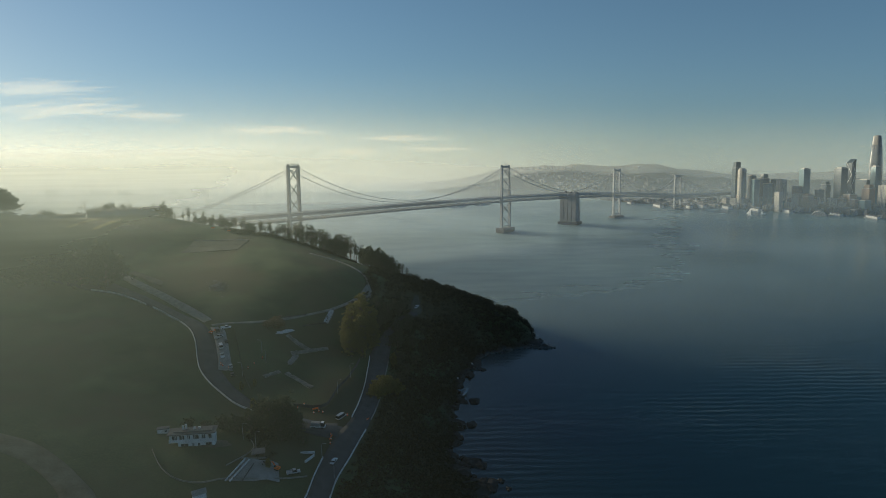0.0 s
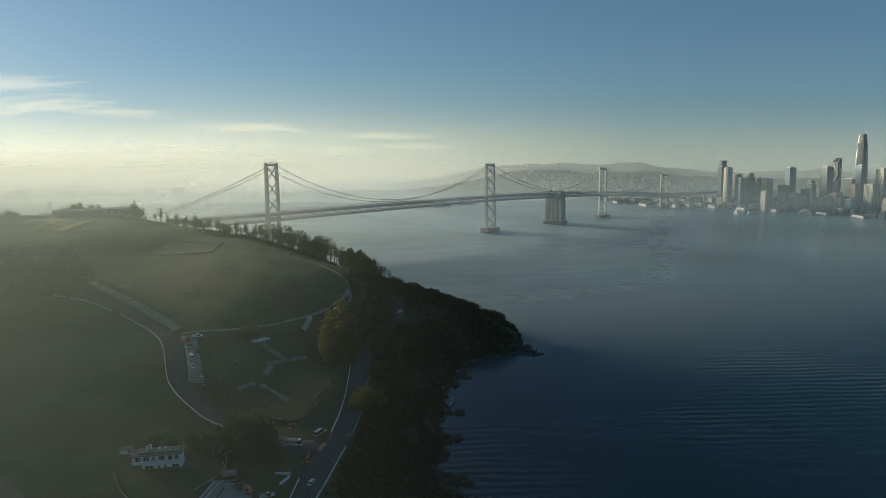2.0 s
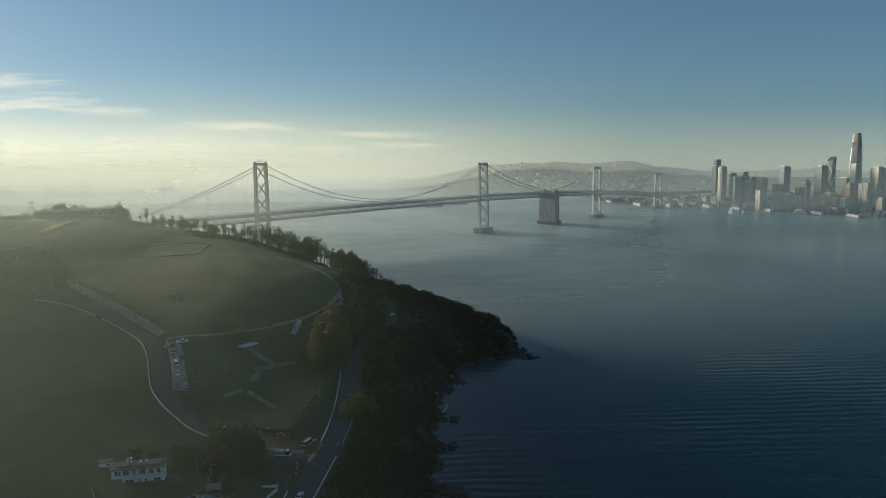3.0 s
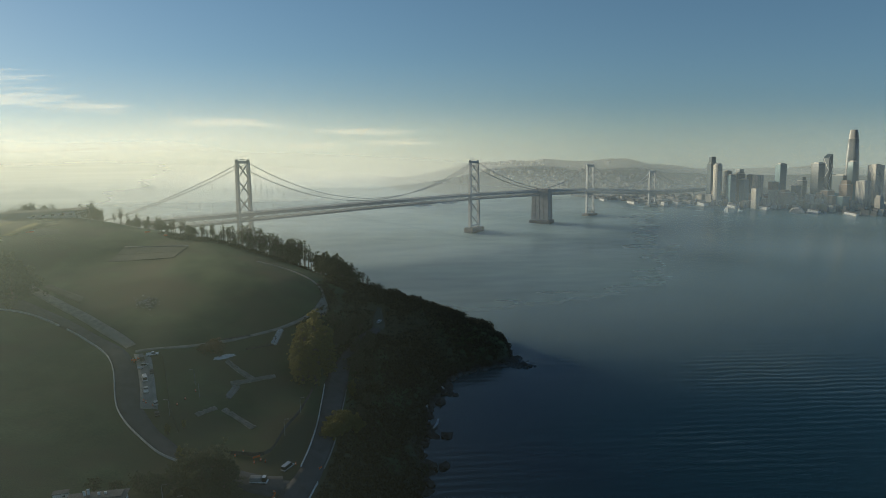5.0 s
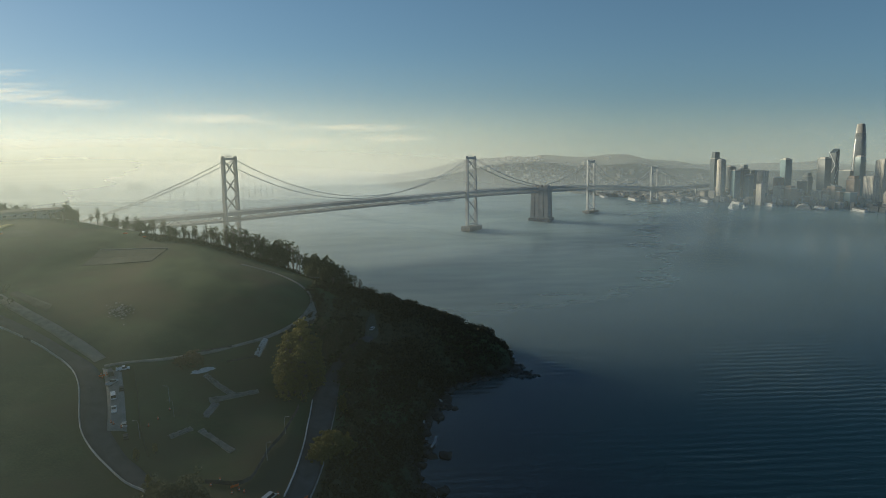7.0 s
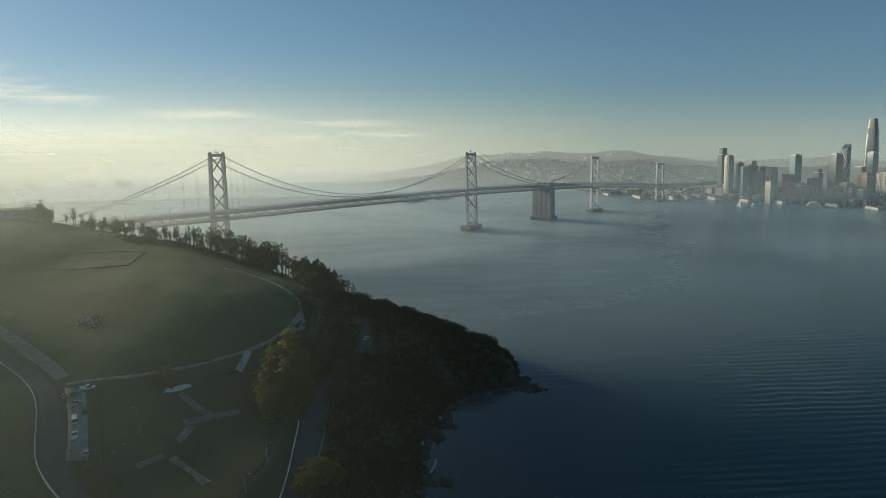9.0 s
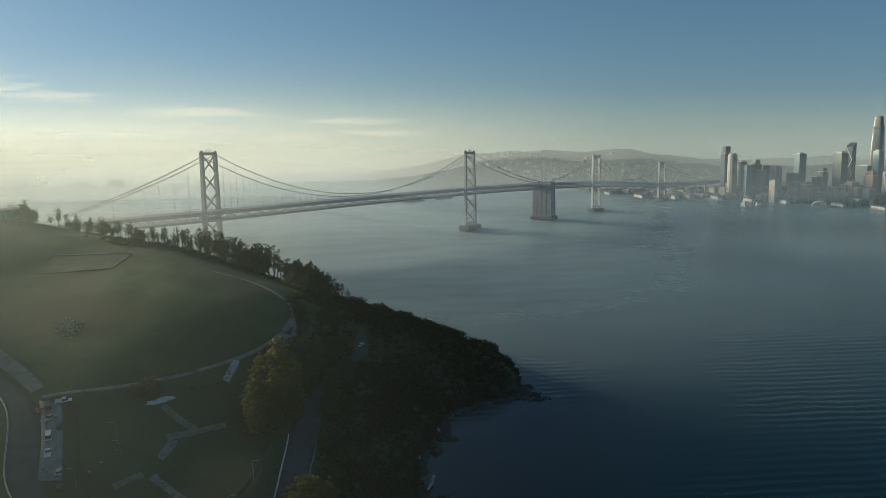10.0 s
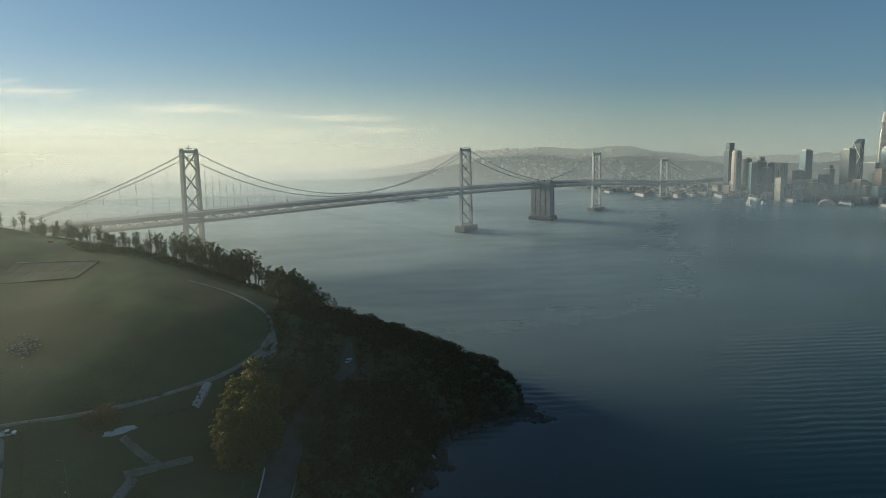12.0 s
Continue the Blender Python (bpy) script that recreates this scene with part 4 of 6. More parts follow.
barrier([(-84, 268), (-81, 263), (-81.5, 258), (-84, 253), (-88, 247)], "low pale garden wall beside the house", M_GRAVEL, high=0.5, thick=0.4, seed=11)
barrier([(-84, 253), (-79, 254), (-73, 256.5)], "short pale wall in the garden", M_GRAVEL, high=0.5, thick=0.4, seed=12)
barrier([(-119, 367), (-112, 350), (-106.5, 336), (-102.4, 327), (-97.2, 317.5)], "long weathered fence beside the parking strip", M_APRON, high=0.8, thick=0.25, seed=13)
ribbon("pavement", [(-85.6, 238.8), (-81.5, 254)], [(-66, 243), (-69, 254)], M_CONCRETE, "worn grey concrete yard with a sloping ramp", "yard", 0.30, 1.5)
for off in (0.0, 1.7):
    barrier([(-85.9 + off, 238.4), (-83.6 + off, 246.5), (-81.7 + off, 254.2)], "low pale kerb wall beside the garden ramp", high=0.55, thick=0.55, lift=0.35, step=2.6, seed=14)
barrier([(-79.9, 239), (-77.8, 252.2)], "dark drain kerb across the concrete yard", M_FENDER, high=0.22, thick=0.4, lift=0.42, step=2.6, seed=15)


# ---- stone-lined swales, pads and bare patches in the grass ----
def swale(a, b, wide, label, material=M_GRAVEL):
    a, b = Vector((*a, 0)), Vector((*b, 0))
    t = thing("drain_swale", label, "drain", (a.x, a.y, ground_at(a.x, a.y)), group="stone swales")
    rg = random.Random(int(a.x * 7 + b.y))
    base_z = ground_at(a.x, a.y)
    n = max(2, int((b - a).length / 1.3))
    way = (b - a).normalized()
    side = Vector((-way.y, way.x, 0))
    bed = bmesh.new()
    rows = [[bed.verts.new((q.x - a.x, q.y - a.y, ground_at(q.x, q.y) + (0.16 if abs(v) < 0.3 else 0.05) - base_z)) for v in (-0.62, -0.2, 0.2, 0.62)
             for q in [a.lerp(b, k / n) + side * wide * (v + rg.uniform(-0.08, 0.08))]] for k in range(n + 1)]
    for p, q in zip(rows, rows[1:]):
        for k in range(3):
            bed.faces.new((p[k], q[k], q[k + 1], p[k + 1]))
    part("bed", bed, M_APRON if material is M_FENDER else M_GRAVEL, t, "pale gravel bed", True)
    for k in range(n):
        for j in (-0.32, 0.0, 0.32):
            p = a.lerp(b, (k + 0.5) / n) + side * wide * j + Vector((rg.uniform(-0.15, 0.15), rg.uniform(-0.15, 0.15), 0))
            if rg.random() < 0.12:
                continue
            bm = bmesh.new()
            bmesh.ops.create_cube(bm, size=1)
            for v in bm.verts:
                v.co = Vector((v.co.x * rg.uniform(1.0, 1.5), v.co.y * wide * 0.36, v.co.z * rg.uniform(0.5, 0.8))) + Vector([rg.uniform(-0.12, 0.12) for _ in range(3)])
            bmesh.ops.transform(bm, matrix=Matrix.Translation((p.x - a.x, p.y - a.y, ground_at(p.x, p.y) + 0.22 - base_z)) @ Matrix.Rotation(math.atan2(way.y, way.x), 4, "Z"), verts=bm.verts)
            part("slab", bm, material, t)
    return t


swale((-70.0, 407), (-72, 393.5), 2.6, "pale stone-lined swale down the slope", M_BARRIER)
swale((-91, 373.5), (-77, 365), 2.4, "pale stone-lined swale across the slope")
swale((-86, 359.5), (-67, 369.5), 2.4, "pale stone-lined swale across the slope")
swale((-83, 358.5), (-85, 347.5), 2.8, "broad pale stone-lined swale", M_CONCRETE)
swale((-84, 338), (-68, 323.5), 2.4, "grey stone-lined swale on the bank")
swale((-94, 331), (-87.5, 338.5), 2.2, "grey stone-lined swale on the bank")
swale((-84, 396), (-96, 388), 0.6, "dark narrow drain edge in the grass", M_FENDER)
swale((-72, 393), (-84, 385), 0.6, "dark narrow drain edge in the grass", M_FENDER)


def patch(name, centre, size, turn, material, label, cat, lift=0.22, seed=1):
    """An uneven patch of ground laid on the slope."""
    rg = random.Random(seed)
    bm = bmesh.new()
    rim = []
    for i in range(18):
        a = 2 * math.pi * i / 18
        r = rg.uniform(0.78, 1.1)
        q = Matrix.Rotation(radians(turn), 3, "Z") @ Vector((size[0] * r * math.cos(a), size[1] * r * math.sin(a), 0))
        rim.append((centre[0] + q.x, centre[1] + q.y))
    mid = bm.verts.new((*centre, ground_at(*centre) + lift))
    half = [bm.verts.new(((x + centre[0]) / 2, (y + centre[1]) / 2, ground_at((x + centre[0]) / 2, (y + centre[1]) / 2) + lift)) for x, y in rim]
    outer = [bm.verts.new((x, y, ground_at(x, y) + lift * 0.4)) for x, y in rim]
    for i in range(18):
        j = (i + 1) % 18
        bm.faces.new((mid, half[i], half[j])), bm.faces.new((half[i], outer[i], outer[j], half[j]))
    return tagged(as_object(name, bm, material, True), label, cat, kind="structure")


patch("ground_patch", (-92.5, 376), (6.0, 1.5), 38, M_BARRIER, "pale sheeting spread on the grass", "ground cover", 0.35, 3)
ribbon("pavement", [(-210, 442.5), (-181, 422.5)], [(-208, 447), (-182, 430.5)], M_APRON, "long pale foundation slab in the grass", "slab", 0.35, 2.0)
patch("ground_patch", (-271, 522), (15, 11), 60, M_DIRT, "worn brown earth bank below the hilltop", "earth bank", 0.3, 21)
# sunlit streaks of the bank's dry grass, painted as straw-yellow ribbons
for x0, x1 in ((-285, -276), (-265, -257)):
    ribbon("ground_patch", [(x0, 508), (x0 + 2.5, 520), (x1, 536)], [(x0 + 4.5, 507), (x0 + 8, 519), (x1 + 4.5, 535)], M_SUNLIT_STRAW, "low sun on the bank's dry grass, painted as a straw-yellow streak", "grass bank", 0.42)
patch("ground_patch", (-244, 519), (16, 7), 12, M_APRON, "pale bare ground below the hilltop", "bare ground", 0.3, 7)
patch("ground_patch", (-300, 545), (40, 16), 10, M_DIRT, "bare earth on the hilltop", "bare ground", 0.3, 8)
patch("ground_patch", (-98, 262), (9, 4), -4, M_APRON, "paved terrace round the house", "terrace", 0.4, 9)
apron = thing("concrete_apron", "long weathered concrete apron cast on the hill slope", "apron", (-168, 494, ground_at(-168, 494)))
for k in range(10):                                         # cast panels that follow the slope, a little out of line
    for j in range(2):
        bm = bmesh.new()
        x0 = -189 + 4.1 * k
        y0 = 484.5 + 10.4 * j - 0.05 * k
        ring = []
        for lift in (-0.5, 0.22 + 0.015 * ((k * 3 + j) % 4)):
            ring.append([bm.verts.new((x + 168 + 0.14 * (494 - y) * -1, y - 494, ground_at(x, y) + lift - ground_at(-168, 494))) for x, y in ((x0, y0), (x0 + 4.0, y0), (x0 + 4.0, y0 + 10.2), (x0, y0 + 10.2))])
        bm.faces.new(ring[1])
        for i in range(4):
            bm.faces.new((ring[0][i], ring[0][(i + 1) % 4], ring[1][(i + 1) % 4], ring[1][i]))
        part("wall_panel", bm, M_APRON, apron)
bm = bmesh.new()
for k in range(10):
    x, y = -189 + 4.1 * k + 1.6, 505.2
    box(bm, (x + 168 + 2.0, y - 494, ground_at(x, y) - ground_at(-168, 494) + 0.1), (4.06, 0.6, 0.9), bevel=0.08)
part("coping", bm, M_CONCRETE, apron, "paler coping along its upper edge")


# broken stone tipped on the slope
rub_rg, rub = random.Random(77), bmesh.new()
for k in range(130):
    u, v = rub_rg.gauss(0, 0.42), rub_rg.gauss(0, 0.42)
    x, y = -144 + 7 * u - 4 * v, 420 + 9 * v + 1 * u
    s = rub_rg.uniform(0.25, 0.75)
    box(rub, (0, 0, 0.2), (s * 1.2, s, s * 0.28), Matrix.Translation((x, y, ground_at(x, y) + 0.15)) @ Matrix.Rotation(rub_rg.uniform(0, 3.1), 4, "Z") @ Matrix.Rotation(rub_rg.uniform(-0.5, 0.5), 4, "X"))
tagged(as_object("rubble", rub, M_CONCRETE), "broken grey stone tipped on the grass slope", "rubble", kind="stuff")


# ---- the white house on the lawn ----
def window_set(parent, x, y, z, w, h, face=-1):
    bm = bmesh.new()
    box(bm, (x, y + 0.04 * face, z), (w, 0.12, h))
    p = part("window", bm, M_GLASS, parent, "dark window")
    bm = bmesh.new()
    for dx in (-w / 2, 0, w / 2):
        box(bm, (x + dx, y + 0.1 * face, z), (0.1, 0.1, h + 0.1))
    for dz in (-h / 2, h / 2):
        box(bm, (x, y + 0.1 * face, z + dz), (w + 0.1, 0.1, 0.1))
    part("frame", bm, M_WHITE, p)


house = thing("house", "white two-storey house with a flat grey roof and long balcony", "house", (-105.6, 261.2, 26.7), 7)
bm = bmesh.new()
box(bm, (1.8, 0, 1.3), (16.2, 8.0, 3.4))
part("ground_floor", bm, M_WHITE, house)
bm = bmesh.new()
box(bm, (0, 0.6, 4.9), (19.6, 8.6, 3.4))
part("upper_floor", bm, M_WHITE, house)
bm = bmesh.new()
box(bm, (0, -4.2, 3.25), (20.2, 1.9, 0.35))
box(bm, (0, -5.05, 3.8), (20.2, 0.15, 0.95))
box(bm, (-10.0, -4.2, 3.8), (0.15, 1.9, 0.95))
part("balcony", bm, M_WHITE, house)
for k in range(8):
    bm = bmesh.new()
    box(bm, (-9.6 + k * 2.75, -4.9, 5.2), (0.18, 0.18, 2.9))
    part("balcony_post", bm, M_WHITE, house)
bm = bmesh.new()
box(bm, (0, 0.2, 6.85), (21.2, 11.2, 0.5), bevel=0.12)
box(bm, (0.5, 0.8, 7.3), (17.0, 7.4, 0.5), bevel=0.12)
part("roof", bm, M_ROOF, house)
for cx, cy, h in ((-4.2, 1.0, 1.8), (-2.9, 1.6, 2.2), (0.8, 0.6, 1.0), (3.0, 1.2, 0.8)):
    bm = bmesh.new()
    box(bm, (cx, cy, 7.3 + h / 2), (0.8, 0.8, h), bevel=0.06)
    box(bm, (cx, cy, 7.4 + h), (1.0, 1.0, 0.2))
    part("chimney", bm, M_WHITE, house)
for x, w in ((-7.6, 2.2), (-4.4, 2.2), (-1.4, 1.2), (1.8, 2.4), (5.2, 1.6), (8.0, 1.4)):
    window_set(house, x, -3.72, 5.0, w, 2.0)
for x, w in ((-3.4, 3.2), (0.4, 0.9), (2.9, 0.9), (7.2, 2.6)):
    window_set(house, x, -4.02, 1.4, w, 1.4)
house.scale = (0.91, 0.55, 0.94)
shed = thing("outbuilding", "small white outbuilding with a flat roof", "outbuilding", (-121.0, 268.5, 28.6), 12)
shed.scale = (0.72, 0.6, 0.8)
bm = bmesh.new()
box(bm, (0, 0, 1.2), (6.4, 3.6, 2.6))
part("wall", bm, M_WHITE, shed)
bm = bmesh.new()
box(bm, (0, 0, 2.7), (7.2, 4.4, 0.35), bevel=0.1)
part("roof", bm, M_ROOF, shed)
window_set(shed, 1.6, -1.82, 1.4, 1.2, 1.0)
kiosk = thing("outbuilding", "small white hut with a blue-grey roof at the lawn's edge", "outbuilding", (-92.5, 228.5, ground_at(-92.5, 228.5)), 30)
bm = bmesh.new()
box(bm, (0, 0, 1.2), (4.6, 3.4, 2.8))
part("wall", bm, M_WHITE, kiosk)
bm = bmesh.new()
v = [bm.verts.new((i * 2.6, j * 2.0, 2.6)) for i, j in ((-1, -1), (1, -1), (1, 1), (-1, 1))] + [bm.verts.new((i * 2.6, 0, 3.9)) for i in (-1, 1)]
for f in ((0, 1, 5, 4), (2, 3, 4, 5), (1, 2, 5), (3, 0, 4), (3, 2, 1, 0)):
    bm.faces.new([v[i] for i in f])
part("roof", bm, M_CONCRETE, kiosk)
hut = thing("shelter", "small dark open-fronted shelter with a sloping roof", "shelter", (-77.5, 256.5, ground_at(-77.5, 256.5)), 12)
for px, py in ((-2.2, -1.4), (2.2, -1.4), (-2.2, 1.4), (2.2, 1.4)):
    bm = bmesh.new()
    box(bm, (px, py, 1.2), (0.2, 0.2, 2.6))
    part("post", bm, M_BARK, hut)
bm = bmesh.new()
box(bm, (0, 1.45, 1.1), (4.6, 0.15, 2.2))
part("wall", bm, M_BARK, hut)
bm = bmesh.new()
box(bm, (0, 0, 2.7), (5.4, 3.8, 0.2), Matrix.Rotation(radians(9), 4, "X"), 0.05)
part("roof", bm, M_ROOF, hut)
for x, y, turn in ((-59, 264, 5), (-57.5, 260.5, 62)):
    bm = bmesh.new()
    box(bm, (0, 0, 0.5), (6.0, 0.7, 1.0), bevel=0.08)
    t = as_object("concrete_beam", bm, M_BARRIER)
    t.matrix_world = pose(x, y, ground_at(x, y), 0, 0, turn)
    tagged(t, "long pale concrete beam lying in the yard", "beam", "yard beams")

# ---- the long buildings and yard on the hilltop ----
for x, y, w, d, h, turn, words in ((-264, 562, 56, 9, 5.6, 14, "long pale flat-roofed building on the hilltop"), (-311, 560, 26, 7, 3.4, 8, "low grey flat-roofed shed on the hilltop")):
    b = thing("long_building", words, "building", (x, y, ground_at(x, y) - 0.4), turn)
    bm = bmesh.new()
    box(bm, (0, 0, h / 2), (w, d, h))
    part("wall", bm, M_BARRIER, b)
    bm = bmesh.new()
    box(bm, (0, 0, h + 0.2), (w + 0.8, d + 0.8, 0.4), bevel=0.08)
    part("roof", bm, M_ROOF, b)
    for k in range(int(w / 6)):
        window_set(b, -w / 2 + 3 + k * 6, -d / 2 - 0.02, h * 0.55, 2.0, 1.2)


def utility_pole(x, y, h, arms=1):
    p = thing("utility_pole", "tall dark wooden utility pole with crossarms", "utility pole", (x, y, ground_at(x, y) - 0.3), 12, group="utility poles")
    bm = bmesh.new()
    tube(bm, [(0, 0, 0), (0, 0, h)], [0.24, 0.16], 7)
    part("post", bm, M_BARK, p)
    for k in range(arms):
        bm = bmesh.new()
        box(bm, (0, 0, h - 0.8 - 1.1 * k), (3.0, 0.2, 0.25))
        part("crossarm", bm, M_BARK, p)
        for i in (-1.3, -0.5, 0.5, 1.3):
            bm = bmesh.new()
            tube(bm, [(i, 0, h - 0.68 - 1.1 * k), (i, 0, h - 0.35 - 1.1 * k)], [0.09, 0.05], 6)
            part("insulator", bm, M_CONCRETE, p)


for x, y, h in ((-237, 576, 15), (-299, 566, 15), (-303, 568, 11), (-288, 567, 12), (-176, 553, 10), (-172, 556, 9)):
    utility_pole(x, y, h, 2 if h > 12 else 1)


def lamp_post(x, y, h=8.0, turn=0):
    p = thing("lamp_post", "slim grey steel lamp post beside the road", "lamp post", (x, y, ground_at(x, y)), turn, group="lamp posts")
    bm = bmesh.new()
    tube(bm, [(0, 0, 0), (0, 0, h * 0.9), (0.3, 0, h), (1.4, 0, h + 0.15)], [0.13, 0.09, 0.07, 0.06], 7)
    part("mast", bm, M_STEEL, p)
    bm = bmesh.new()
    box(bm, (1.7, 0, h + 0.12), (0.8, 0.3, 0.16), bevel=0.04)
    part("lamp_head", bm, M_CONCRETE, p)


for x, y, turn in ((-52.5, 262, 0), (-46, 252, 180), (-54, 318, 0), (-50, 336, 0), (-104, 328, 180), (-100, 352, 180), (-80, 262, 0), (-87, 268, 0), (-96, 344, 180)):
    lamp_post(x, y, 7.5, turn)


# ---- vehicles ----
M_PAINT = {"white": surface("white_car_paint", (0.66, 0.67, 0.68), (0.76, 0.77, 0.78), 0.8, 0.3, 0.0, space="object"), "dark": surface("dark_car_paint", (0.02, 0.022, 0.025), (0.04, 0.042, 0.045), 0.8, 0.3, 0.0, space="object"),
           "silver": surface("silver_car_paint", (0.40, 0.41, 0.42), (0.50, 0.51, 0.52), 0.8, 0.3, 0.0, metal=0.3, space="object"), "orange": surface("orange_plastic", (0.62, 0.12, 0.02), (0.80, 0.18, 0.03), 0.8, 0.6, 0.0, space="object")}
M_TYRE = surface("tyre_rubber", (0.015, 0.015, 0.015), (0.03, 0.03, 0.03), 2, 0.9, 0.0, space="object")


def vehicle(x, y, turn, body="white", shape="car", words=""):
    L, W = {"car": (4.5, 1.8), "pickup": (5.6, 2.0), "van": (5.8, 2.1), "truck": (6.8, 2.3)}[shape]
    z = ground_at(x, y) + 0.42
    v = thing({"car": "car", "pickup": "pickup_truck", "van": "van", "truck": "dump_truck"}[shape], words or f"{body} {shape} parked beside the road", shape if shape != "pickup" else "pickup truck", (x, y, z), turn, group="parked vehicles")
    bm = bmesh.new()
    box(bm, (0, 0, 0.72), (L, W, 0.62), bevel=0.14)
    if shape == "pickup":
        for s in (-1, 1):
            box(bm, (-L * 0.27, s * W * 0.46, 1.2), (L * 0.42, 0.1, 0.36))
    part("body", bm, M_PAINT[body], v)
    bm = bmesh.new()
    if shape == "car":
        lo, hi, zt = (-0.36, 0.22), (-0.24, 0.08), 1.5
    elif shape == "pickup":
        lo, hi, zt = (-0.06, 0.28), (-0.03, 0.17), 1.85
    elif shape == "van":
        lo, hi, zt = (-0.49, 0.36), (-0.48, 0.24), 2.3
    else:
        lo, hi, zt = (0.2, 0.44), (0.22, 0.40), 2.7
    a = [bm.verts.new((px * L, py * W * 0.94, 1.0)) for px, py in ((lo[0], -0.5), (lo[1], -0.5), (lo[1], 0.5), (lo[0], 0.5))]
    b = [bm.verts.new((px * L, py * W * 0.8, zt - 0.08)) for px, py in ((hi[0], -0.5), (hi[1], -0.5), (hi[1], 0.5), (hi[0], 0.5))]
    for k in range(4):
        bm.faces.new((a[k], a[(k + 1) % 4], b[(k + 1) % 4], b[k]))
    cab = part("cabin_windows", bm, M_GLASS, v, "dark cabin windows")
    bm = bmesh.new()
    box(bm, ((hi[0] + hi[1]) / 2 * L, 0, zt - 0.02), ((hi[1] - hi[0]) * L + 0.1, W * 0.82, 0.14), bevel=0.05)
    part("cabin_roof", bm, M_PAINT[body], v)
    if shape == "truck":
        bm = bmesh.new()
        box(bm, (-L * 0.16, 0, 1.75), (L * 0.62, W, 1.6), bevel=0.08)
        part("tipper_box", bm, M_CONCRETE, v, "pale grey tipper box")
    wheel_x = (-0.32, 0.32) if shape != "truck" else (-0.36, -0.22, 0.33)
    for px in wheel_x:
        for s in (-1, 1):
            bm = bmesh.new()
            tube(bm, [(px * L, s * W * 0.36, 0.36), (px * L, s * W * 0.5, 0.36)], [0.36, 0.36], 12)
            part("wheel", bm, M_TYRE, v)
    for s in (-1, 1):
        bm = bmesh.new()
        box(bm, (L * 0.495, s * W * 0.36, 0.78), (0.08, 0.3, 0.16))
        part("headlight", bm, M_BARRIER, v)
    return v


vehicle(-47.6, 261.5, 75, "white", "car", "white car driving slowly on the shore road")
vehicle(-57.8, 283.6, -6, "white", "truck", "white dump truck with a pale box on the road")
vehicle(-117.4, 339.5, 112, "white", "pickup", "white pickup truck on the parking strip")
vehicle(-120.2, 346.6, 114, "white", "van", "white van on the concrete parking strip")
vehicle(-123.5, 354.5, 70, "silver", "pickup", "silver pickup on the concrete parking strip")
vehicle(-126.0, 360.0, 116, "dark", "van", "dark van at the end of the parking strip")
vehicle(-118.8, 351.8, 112, "dark", "car", "dark car on the concrete parking strip")
vehicle(-108.6, 326.5, 114, "dark", "car", "dark car beside the parking strip")
vehicle(-111.2, 332.8, 113, "silver", "car", "silver car beside the parking strip")
vehicle(-122.5, 364.0, 20, "white", "pickup", "white pickup with a loaded bed at the track")
vehicle(-49, 294, 60, "silver", "van", "silver van at the road works")
vehicle(-19.5, 452.5, 70, "white", "car", "small white car standing on the turning place")
vehicle(-62, 249.5, 20, "silver", "pickup", "silver pickup in the dug-up yard")
for x, y, turn, body, shape in ((-330, 555, 10, "white", "van"), (-345, 557, -8, "dark", "car"), (-352, 556, 5, "silver", "car"), (-318, 560, 12, "white", "truck"), (-338, 552, 20, "silver", "pickup"), (-285, 560, 0, "white", "van")):
    vehicle(x, y, turn, body, shape, f"{body} {shape} parked on the hilltop yard")

# an excavator on the hilltop
exc = thing("excavator", "dark excavator with a bent arm on the hilltop", "excavator", (-341, 566, ground_at(-341, 566) + 0.3), 10)
for s in (-1, 1):
    bm = bmesh.new()
    box(bm, (0, s * 1.1, 0.5), (4.0, 0.6, 1.0), bevel=0.25)
    part("crawler", bm, M_TYRE, exc)
bm = bmesh.new()
box(bm, (-0.4, 0, 1.9), (3.6, 2.6, 1.5), bevel=0.15)
part("house", bm, M_PAINT["orange"], exc)
bm = bmesh.new()
box(bm, (0.8, 0.7, 2.6), (1.4, 1.1, 1.6), bevel=0.1)
part("cab", bm, M_GLASS, exc)
bm = bmesh.new()
beam(bm, (1.2, -0.3, 2.0), (3.6, -0.3, 5.2), 0.5, 0.7)
beam(bm, (3.6, -0.3, 5.2), (6.4, -0.3, 3.4), 0.45, 0.55)
part("arm", bm, M_PAINT["orange"], exc)
bm = bmesh.new()
box(bm, (6.6, -0.3, 2.8), (1.0, 1.2, 1.2), bevel=0.2)
part("bucket", bm, M_TYRE, exc)


digger = copy_thing(exc, pose(-68.5, 249.5, ground_at(-68.5, 249.5) + 0.45, 0, 0, 155) @ Matrix.Scale(0.62, 4))
tagged(digger, "small orange excavator in the concrete yard", "excavator")


# traffic barrels and orange mesh barriers at the road works
def barrel(x, y):
    b = thing("traffic_barrel", "orange and white traffic barrel at the road works", "traffic barrel", (x, y, ground_at(x, y) + 0.4), group="traffic barrels")
    bm = bmesh.new()
    tube(bm, [(0, 0, 0.08), (0, 0, 0.5), (0, 0, 1.05)], [0.34, 0.30, 0.22], 10)
    part("drum", bm, M_PAINT["orange"], b)
    bm = bmesh.new()
    tube(bm, [(0, 0, 0.55), (0, 0, 0.78)], [0.33, 0.30], 10)
    part("band", bm, M_WHITE, b)
    bm = bmesh.new()
    tube(bm, [(0, 0, 0), (0, 0, 0.1)], [0.5, 0.5], 10)
    part("base", bm, M_TYRE, b)


